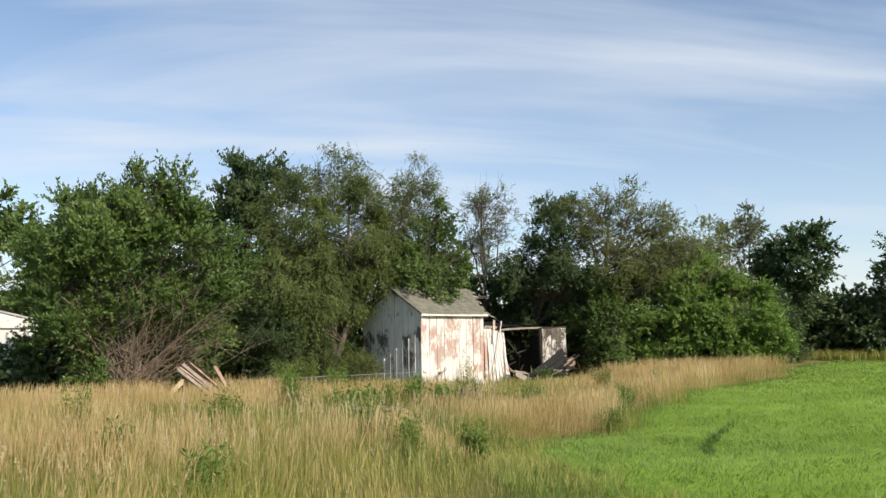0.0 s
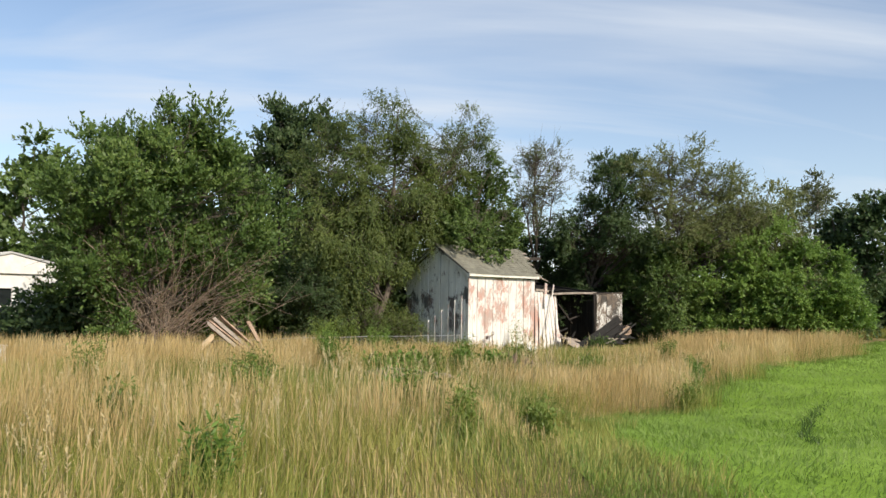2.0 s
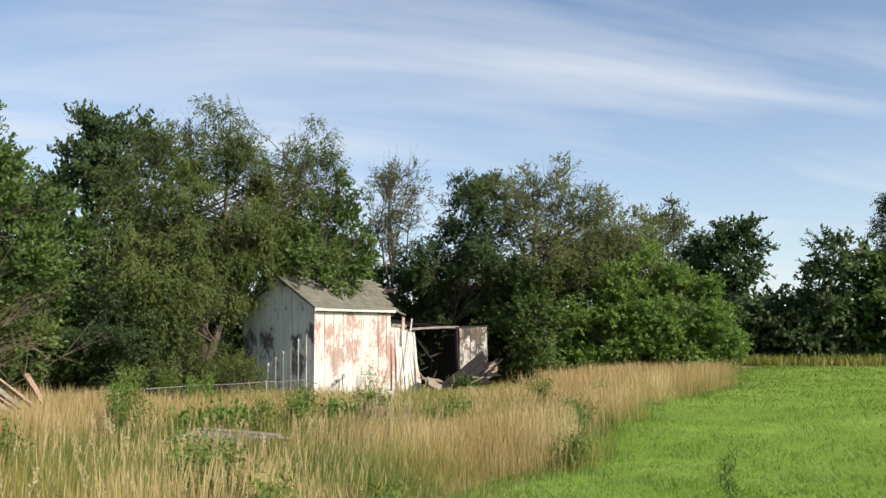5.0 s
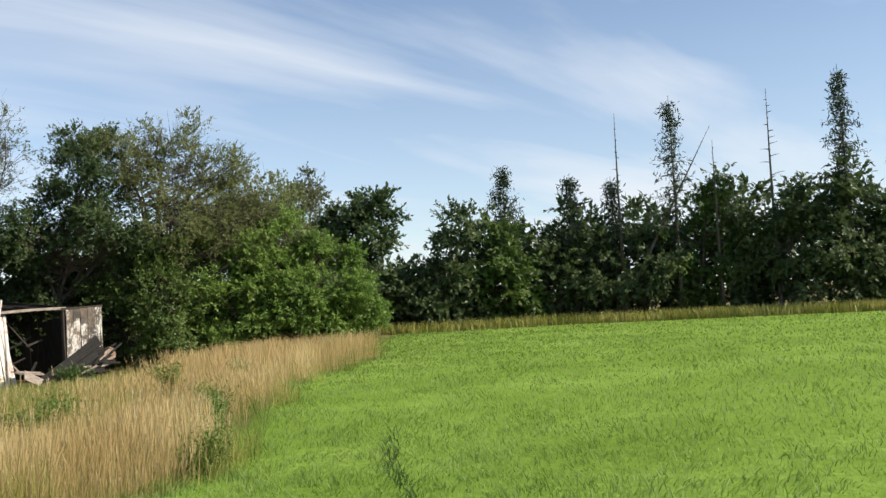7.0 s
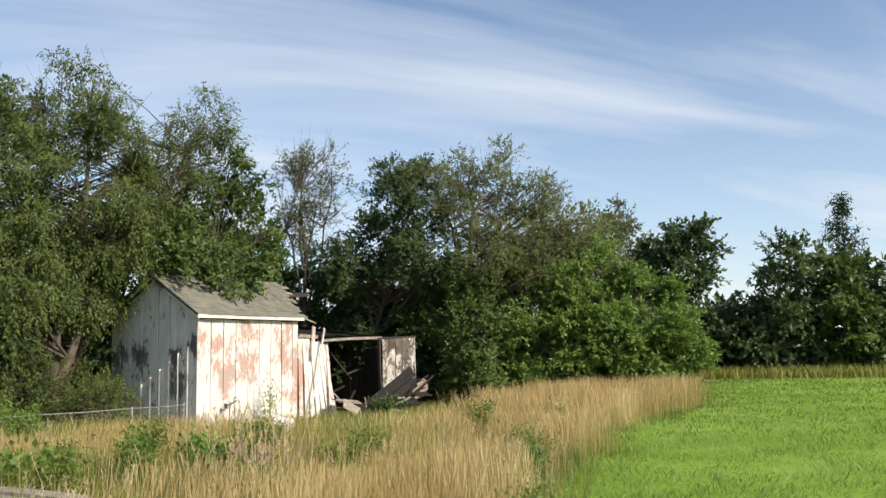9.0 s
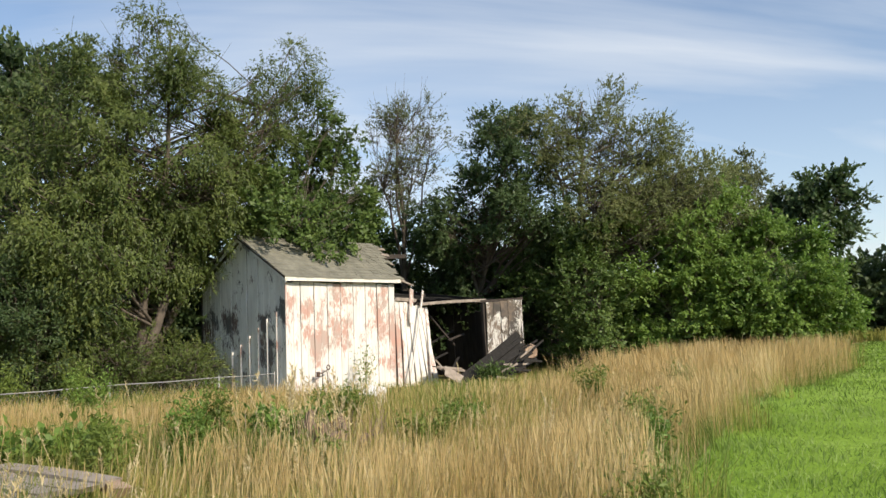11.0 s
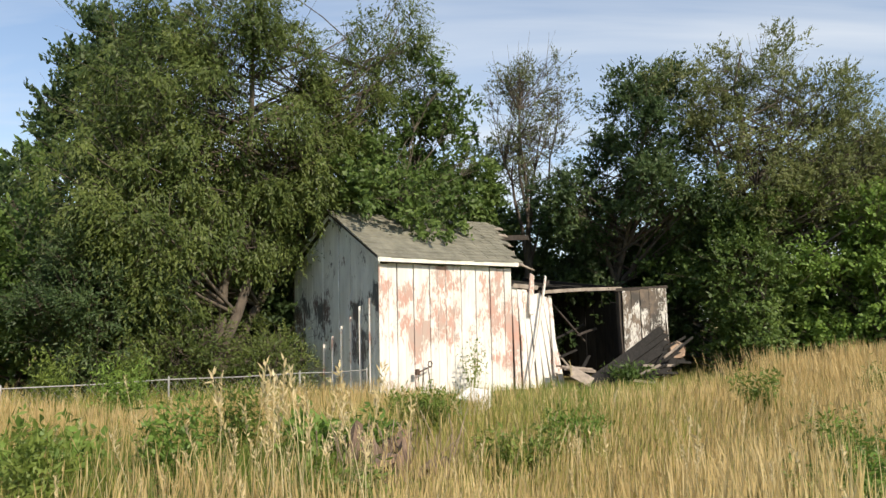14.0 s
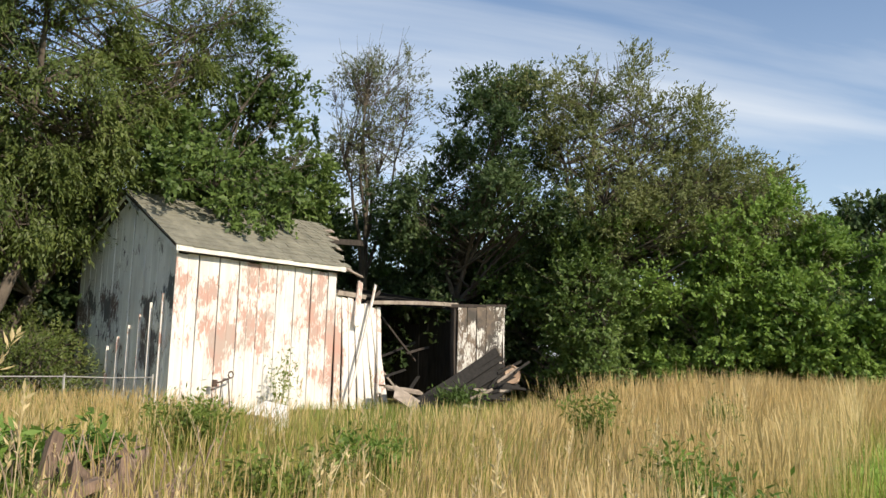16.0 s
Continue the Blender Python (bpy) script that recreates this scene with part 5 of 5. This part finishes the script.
def blades(p, height, width, rng, lean=0.25, ear=False):
    """Bent blades of grass; with an ear: a thin stalk that widens into a seed head. Patches of them lean together."""
    n = len(p)
    z = terrain(p[:, 0], p[:, 1]) - 0.02
    a = rng.uniform(0, 2 * np.pi, n)
    side = np.stack([np.cos(a), np.sin(a), np.zeros(n)], -1)
    laid = np.stack([smooth_noise(p, 0.9, 31) - 0.45, smooth_noise(p, 1.1, 32) - 0.5], -1) * lean * 2.2
    b = rng.normal(size=(n, 2)) * lean + laid
    bend = np.concatenate([b, np.zeros((n, 1))], 1) * height[:, None]
    o = np.concatenate([p, z[:, None]], 1)
    up = np.array([0, 0, 1.0])
    if ear:
        levels = ((0.0, 0.42), (0.70, 0.38), (0.84, 1.2), (1.0, 0.15))
    else:
        levels = ((0.0, 0.8), (0.55, 0.9), (0.98, 0.08))
    m = len(levels)
    v = np.empty((n, 2 * m, 3))
    for k, (f, w) in enumerate(levels):
        c = o + up * height[:, None] * f + bend * f * f
        s = side * (width * 0.5 * w)[:, None]
        v[:, 2 * k], v[:, 2 * k + 1] = c - s, c + s
    base = np.arange(n)[:, None] * 2 * m
    q = np.concatenate([base + np.array([[2 * k, 2 * k + 1, 2 * k + 3, 2 * k + 2]]) for k in range(m - 1)])
    return v.reshape(-1, 3), q


def in_buildings(p):
    x, y = p[:, 0], p[:, 1]
    shed = (x > 0.1) & (x < 7.7) & (y > 0.12 - np.clip((x - 3.6) * 0.25, 0, 0.7)) & (y < 3.5)
    home = (x > -15.2) & (x < -11.1) & (y > 6.9) & (y < 17.6)
    return shed | home


def meadow_points(n, rng, x0=-30, x1=16, y0=-30, y1=6, over=0.0):
    p = np.stack([rng.uniform(x0, x1, n), rng.uniform(y0, y1, n)], -1)
    ok = (p[:, 1] > field_edge(p[:, 0]) - over + 1.3 * (smooth_noise(p, 0.9, 5) - 0.5)) & ~in_buildings(p)
    return p[ok]


def tan_weight(p):
    """How much of the meadow is ripe tan grass: the strip along the field, the band before the fence."""
    x, y = p[:, 0], p[:, 1]
    d = y - field_edge(x)
    strip = np.clip(np.minimum((d + 0.35) / 0.5, (5.2 - d) / 1.6), 0, 1) * np.clip((x + 8.5) / 2.5, 0, 1)
    band = np.clip(1.2 - np.abs(y + 1.9 + 0.1 * (x + 10)) / 2.4, 0, 1) * np.clip((0.8 - x) / 2, 0.1, 1)
    spots = np.clip((smooth_noise(p, 1.6, 8) - 0.5) * 3, 0, 1) * 0.65
    hollow = np.exp(-(((x + 3.0) / 3.4) ** 2 + ((y + 6.2) / 2.6) ** 2)) + np.exp(-(((x - 3.5) / 3.2) ** 2 + ((y + 3.4) / 1.8) ** 2))
    start = np.clip((-12.0 - x) / 4.0, 0, 1) * np.clip((-8.0 - y) / 4.0, 0, 1)
    w = np.maximum(np.maximum(strip, band), spots)
    return np.clip(w * (1 - 0.75 * np.clip(hollow, 0, 1)) * (1 - 0.35 * start), 0, 1)


def shed_yard(p):
    """Near the shed and about the slab and the stump the growth is low."""
    x, y = p[:, 0], p[:, 1]
    yard = np.clip((y + 4.4) / 1.2, 0, 1) * np.clip((x + 1.4) / 1.0, 0, 1) * np.clip((9.2 - x) / 1.0, 0, 1)
    low = np.exp(-(((x + 4.2) / 1.5) ** 2 + ((y + 5.6) / 1.3) ** 2)) + 1.2 * np.exp(-(((x + 8.5) / 0.8) ** 2 + ((y + 6.7) / 0.9) ** 2)) + np.exp(-(((x + 9.6) / 1.2) ** 2 + ((y + 1.9) / 0.9) ** 2))
    mid = np.clip((y + 10.2) / 1.5, 0, 1) * np.clip((4.0 - x) / 2.0, 0, 1) * np.clip((x + 7.5) / 2.0, 0, 1)
    return 0.92 - 0.76 * np.clip(yard, 0, 1) - 0.38 * np.clip(np.maximum(low, mid * 0.9), 0, 1) * (1 - 0.8 * yard)


def grass_layers():
    rng = np.random.default_rng(12)
    p = meadow_points(980000, rng)
    near = np.exp(-walk_distance(p) / 16)
    pick = rng.random(len(p)) < (0.07 + 0.80 * tan_weight(p)) * np.clip(0.35 + near, 0, 1) * 0.8
    q = p[pick]
    clear = np.clip((walk_distance(q) - 0.5) / 2.2, 0.12, 1)
    h = (0.55 + 0.40 * smooth_noise(q, 2.2, 3) + 0.22 * smooth_noise(q, 0.45, 6)) * rng.uniform(0.6, 1.15, len(q)) * clear * shed_yard(q)
    v, f = blades(q, h, rng.uniform(0.005, 0.010, len(q)), rng, 0.085, True)
    tagged(mesh_object("tall_dry_grass", fast_mesh("tall_dry_grass", v, f), M_TAN), "tall ripe tan meadow grass", "grass", "", "stuff")
    p = meadow_points(640000, rng, over=0.15)
    w = tan_weight(p)
    near = np.exp(-walk_distance(p) / 14)
    pick = rng.random(len(p)) < (1.0 - 0.75 * w) * np.clip(0.25 + near, 0, 1) * 0.75
    q = p[pick]
    clear = np.clip((walk_distance(q) - 0.3) / 2.0, 0.42, 1)
    h = (0.34 + 0.34 * smooth_noise(q, 1.5, 4) + 0.2 * smooth_noise(q, 0.4, 7)) * rng.uniform(0.6, 1.2, len(q)) * clear * (0.3 + 0.7 * shed_yard(q))
    v, f = blades(q, h, rng.uniform(0.0055, 0.011, len(q)), rng, 0.26)
    lush = smooth_noise(q, 1.3, 15) + rng.normal(size=len(q)) * 0.12 > 0.60
    quad = np.tile(np.arange(len(q)), 2)
    for name, mat, sel, text in (("mixed_grass", M_MIX, ~lush, "yellow-green meadow grass between the dry stalks"), ("lush_grass", M_WEED, lush, "lush green grass patches in the dry meadow")):
        fs = f[sel[quad]]
        used, back = np.unique(fs, return_inverse=True)
        tagged(mesh_object(name, fast_mesh(name, v[used], back.reshape(-1, 4)), mat), text, "grass", "", "stuff")
    # short field grass, thinner with distance from the walk
    n = 560000
    p = np.stack([rng.uniform(-34, 34, n), np.zeros(n)], -1)
    p[:, 1] = field_edge(p[:, 0]) + 0.5 + np.clip((-9.0 - p[:, 0]) / 4, 0, 1) * 1.1 - (rng.random(n) ** 1.7) * 34
    d = walk_distance(p)
    keep = (rng.random(n) < np.clip(9.0 / (d + 1.0) ** 1.25, 0.03, 0.9)) & (p[:, 0] < far_edge(p[:, 1]))
    tr = np.abs(p[:, 1] - np.interp(p[:, 0], [-30, -7.75, -5.3, -1.05, 3.0, 12], [-29, -15.05, -14.02, -12.8, -12.05, -11.0]))
    rut = (tr < 0.07 + 0.09 * smooth_noise(p, 0.5, 41)) & (p[:, 0] > -8.6) & (p[:, 0] < -2.8)
    q = p[keep & ~rut]
    d = d[keep & ~rut]
    h = rng.uniform(0.06, 0.12, len(q)) * (0.5 + 1.0 * smooth_noise(q, 0.35, 9))
    v, f = blades(q, h, rng.uniform(0.009, 0.016, len(q)) * np.clip(d / 8, 1, 5), rng, 0.5)
    tagged(mesh_object("field_grass", fast_mesh("field_grass", v, f), M_GREEN), "short bright green field grass", "grass", "", "stuff")
    # darker blades put in as the shadow of the wheel rut
    q = p[rut]
    v, f = blades(q, rng.uniform(0.07, 0.17, len(q)), rng.uniform(0.012, 0.020, len(q)), rng, 0.4)
    tagged(mesh_object("rut_shade_grass", fast_mesh("rut_shade_grass", v, f), M_LEAF_LEFT), "dark green blades standing for the shadow of a wheel rut", "clover", "", "stuff")
    # rough grass at the foot of the far wood
    n = 16000
    y = rng.uniform(-62, 3, n)
    p = np.stack([far_edge(y) + rng.uniform(-0.3, 1.8, n), y], -1)
    v, f = blades(p, rng.uniform(0.35, 0.8, n), rng.uniform(0.03, 0.06, n), rng, 0.2)
    tagged(mesh_object("far_rough_grass", fast_mesh("far_rough_grass", v, f), M_MIX), "rough yellowish grass along the far wood", "grass", "", "stuff")


def weed(name, x, y, h, r, label, seed, n=900, leaf=(0.09, 0.028), mat=None, upright=0.5, stems=9):
    """A leafy weed: several stems with leaves all along them."""
    rng = np.random.default_rng(seed)
    z = float(terrain(x, y))
    e = thing(name, (x, y, z), label, "weed")
    paths, P = [], []
    for _ in range(stems):
        a = rng.uniform(0, 2 * math.pi)
        rr = r * rng.uniform(0.2, 1.0)
        tip = np.array([math.cos(a) * rr, math.sin(a) * rr, h * rng.uniform(0.6, 1.05)])
        line = curve_pts((math.cos(a) * rr * 0.25, math.sin(a) * rr * 0.25, -0.03), tip, 0.1, rng, 7)
        paths.append([(p, 0.008 * (1 - 0.7 * i / 6)) for i, p in enumerate(line)])
        P.append(line[1:])
    v, f = tubes(paths, 4)
    mesh_object("stalk", fast_mesh("stalk", v, f), M_WEED if mat is None else mat, e)["kind"] = "stuff"
    L = np.concatenate(P)
    pts = L[rng.integers(0, len(L), n)] + rng.normal(size=(n, 3)) * np.array([0.05, 0.05, 0.06]) * (1 + r)
    pts[:, 2] = np.maximum(pts[:, 2], 0.02)
    v, f = leaves(pts, rng, leaf[0], leaf[1], None, 0.0, upright)
    mesh_object("foliage", fast_mesh("foliage", v, f), mat or M_WEED, e)["kind"] = "stuff"
    return e


WEEDS = [(-9.6, -5.4, 1.15, 0.40), (-12.9, -7.6, 0.85, 0.50), (-5.4, -5.1, 0.85, 0.36), (-6.4, -6.3, 0.85, 0.38), (-7.6, -6.5, 0.8, 0.36), (-12.7, -11.9, 0.85, 0.30),
         (-11.8, -10.4, 0.75, 0.40), (-13.4, -13.4, 0.75, 0.28), (-5.2, -11.4, 0.55, 0.34), (-2.7, -10.1, 0.55, 0.42), (-5.5, 0.95, 1.1, 0.35), (-4.3, 0.95, 1.0, 0.32), 
         (-13.8, -8.9, 0.7, 0.4), (0.6, -7.4, 0.7, 0.3), (-16.8, -11.2, 0.8, 0.28), (-17.4, -14.6, 0.7, 0.25), (3.6, -7.6, 0.6, 0.4),
         (-12.1, -13.5, 0.5, 0.3), (-17.8, -6.2, 0.9, 0.35), (-15.3, -6.5, 0.95, 0.3), (-8.0, -3.1, 1.25, 0.42), (-5.3, -1.7, 0.95, 0.45), (-1.2, -9.3, 0.5, 0.45), (-2.5, -4.6, 0.55, 0.55),
         (-2.2, -9.9, 0.65, 0.3), (-2.3, -4.3, 0.5, 0.4), (-3.4, -7.3, 0.42, 0.5), (-1.9, -6.6, 0.4, 0.45), (-5.6, -7.6, 0.45, 0.45), (-19.2, -12.6, 0.7, 0.22), (-18.4, -10.0, 0.75, 0.25)]
for i, (x, y, h, r) in enumerate(WEEDS):
    weed("leafy_weed", x, y, h, r, "bushy green weed growing among dry grass", 500 + i, int(700 + 2200 * r), (0.075, 0.024), M_WEED if i % 3 else M_LEAF_BUSH, 0.4, 14)
weed("fern_bush", -4.5, -5.75, 0.5, 0.62, "low feathery bright green bush", 540, 2600, (0.12, 0.045), M_LEAF_BUSH, 0.1, 22)
weed("vine_patch", -7.4, -4.9, 0.42, 0.9, "low bright green vine patch", 541, 2200, (0.12, 0.08), M_LEAF_BUSH, 0.1, 24)
weed("sapling", 2.0, -0.35, 1.05, 0.3, "small pale green sapling against the shed wall", 542, 320, (0.07, 0.03), M_WEED, 0.3, 8)
weed("dark_weed", 5.35, -1.6, 0.4, 0.5, "dark green feathery weed by the fallen boards", 543, 1400, (0.12, 0.03), M_LEAF_LEFT, 0.2, 16)
grass_layers()


def seed_stalks():
    """Taller stalks close to the walk: a thin stem, a narrow blade or two, and an ear of many small spikelets."""
    rng = np.random.default_rng(91)
    n = 60000
    p = np.stack([rng.uniform(-26, 2, n), rng.uniform(-28, -4, n)], -1)
    d = walk_distance(p)
    p = p[(p[:, 1] > field_edge(p[:, 0]) + 0.2) & (d > 2.0) & (rng.random(n) < np.clip(1.1 - d / 7.5, 0, 1) * (0.15 + 0.85 * smooth_noise(p, 0.8, 12) ** 2) * 0.34)]
    h = rng.uniform(0.55, 1.05, len(p)) * np.clip((walk_distance(p) - 0.8) / 2.4, 0.3, 1)
    tall = np.stack([rng.normal(-6.5, 0.28, 36), rng.normal(-8.55, 0.35, 36)], -1)
    p = np.concatenate([p, tall])
    h = np.concatenate([h, rng.uniform(1.0, 1.5, 36)])
    n = len(p)
    foot = np.concatenate([p, terrain(p[:, 0], p[:, 1])[:, None] - 0.02], 1)
    bend = np.concatenate([rng.normal(size=(n, 2)) * 0.13, np.zeros((n, 1))], 1) * h[:, None]

    def along(f):
        return foot + np.array([0, 0, 1.0]) * (h * f)[:, None] + bend * f * f
    a = rng.uniform(0, 2 * np.pi, n)
    side = np.stack([np.cos(a), np.sin(a), np.zeros(n)], -1) * 0.0022
    V, F, base = [], [], 0
    fs = (0.0, 0.35, 0.7, 1.0)
    v = np.stack([along(f) + k * side for f in fs for k in (-1, 1)], 1)
    F.append(np.concatenate([np.arange(n)[:, None] * 8 + np.array([[2 * k, 2 * k + 1, 2 * k + 3, 2 * k + 2]]) for k in range(3)]))
    V.append(v.reshape(-1, 3))
    base = n * 8
    # spikelets set closely round the top of the stem
    m = 22
    part_up = np.linspace(0.84, 1.0, m)
    feet = np.stack([along(f) for f in part_up], 1).reshape(-1, 3)
    out = rng.normal(size=(n * m, 3)) * np.array([0.55, 0.55, 0.2]) + np.array([0, 0, 1.1])
    full = np.repeat(np.clip(h, 0.6, 1.6), m)[:, None]
    v, f = leaves(feet, rng, 0.042 * full, 0.010 * full, out * 1.4, 0, 0.4, rng.normal(size=(n * m, 3)))
    V.append(v)
    F.append(f + base)
    base += len(v)
    # a drooping dry blade low on the stem
    feet = along(0.3)
    out = np.stack([np.cos(a), np.sin(a), np.full(n, 0.9)], -1)
    v, f = leaves(feet, rng, 0.26, 0.009, out * 2.0, 0, 0.2, rng.normal(size=(n, 3)))
    V.append(v)
    F.append(f + base)
    tagged(mesh_object("seed_stalks", fast_mesh("seed_stalks", np.concatenate(V), np.concatenate(F)), M_STRAW), "pale ripe grass stalks with full seed heads", "grass", "", "stuff")


seed_stalks()
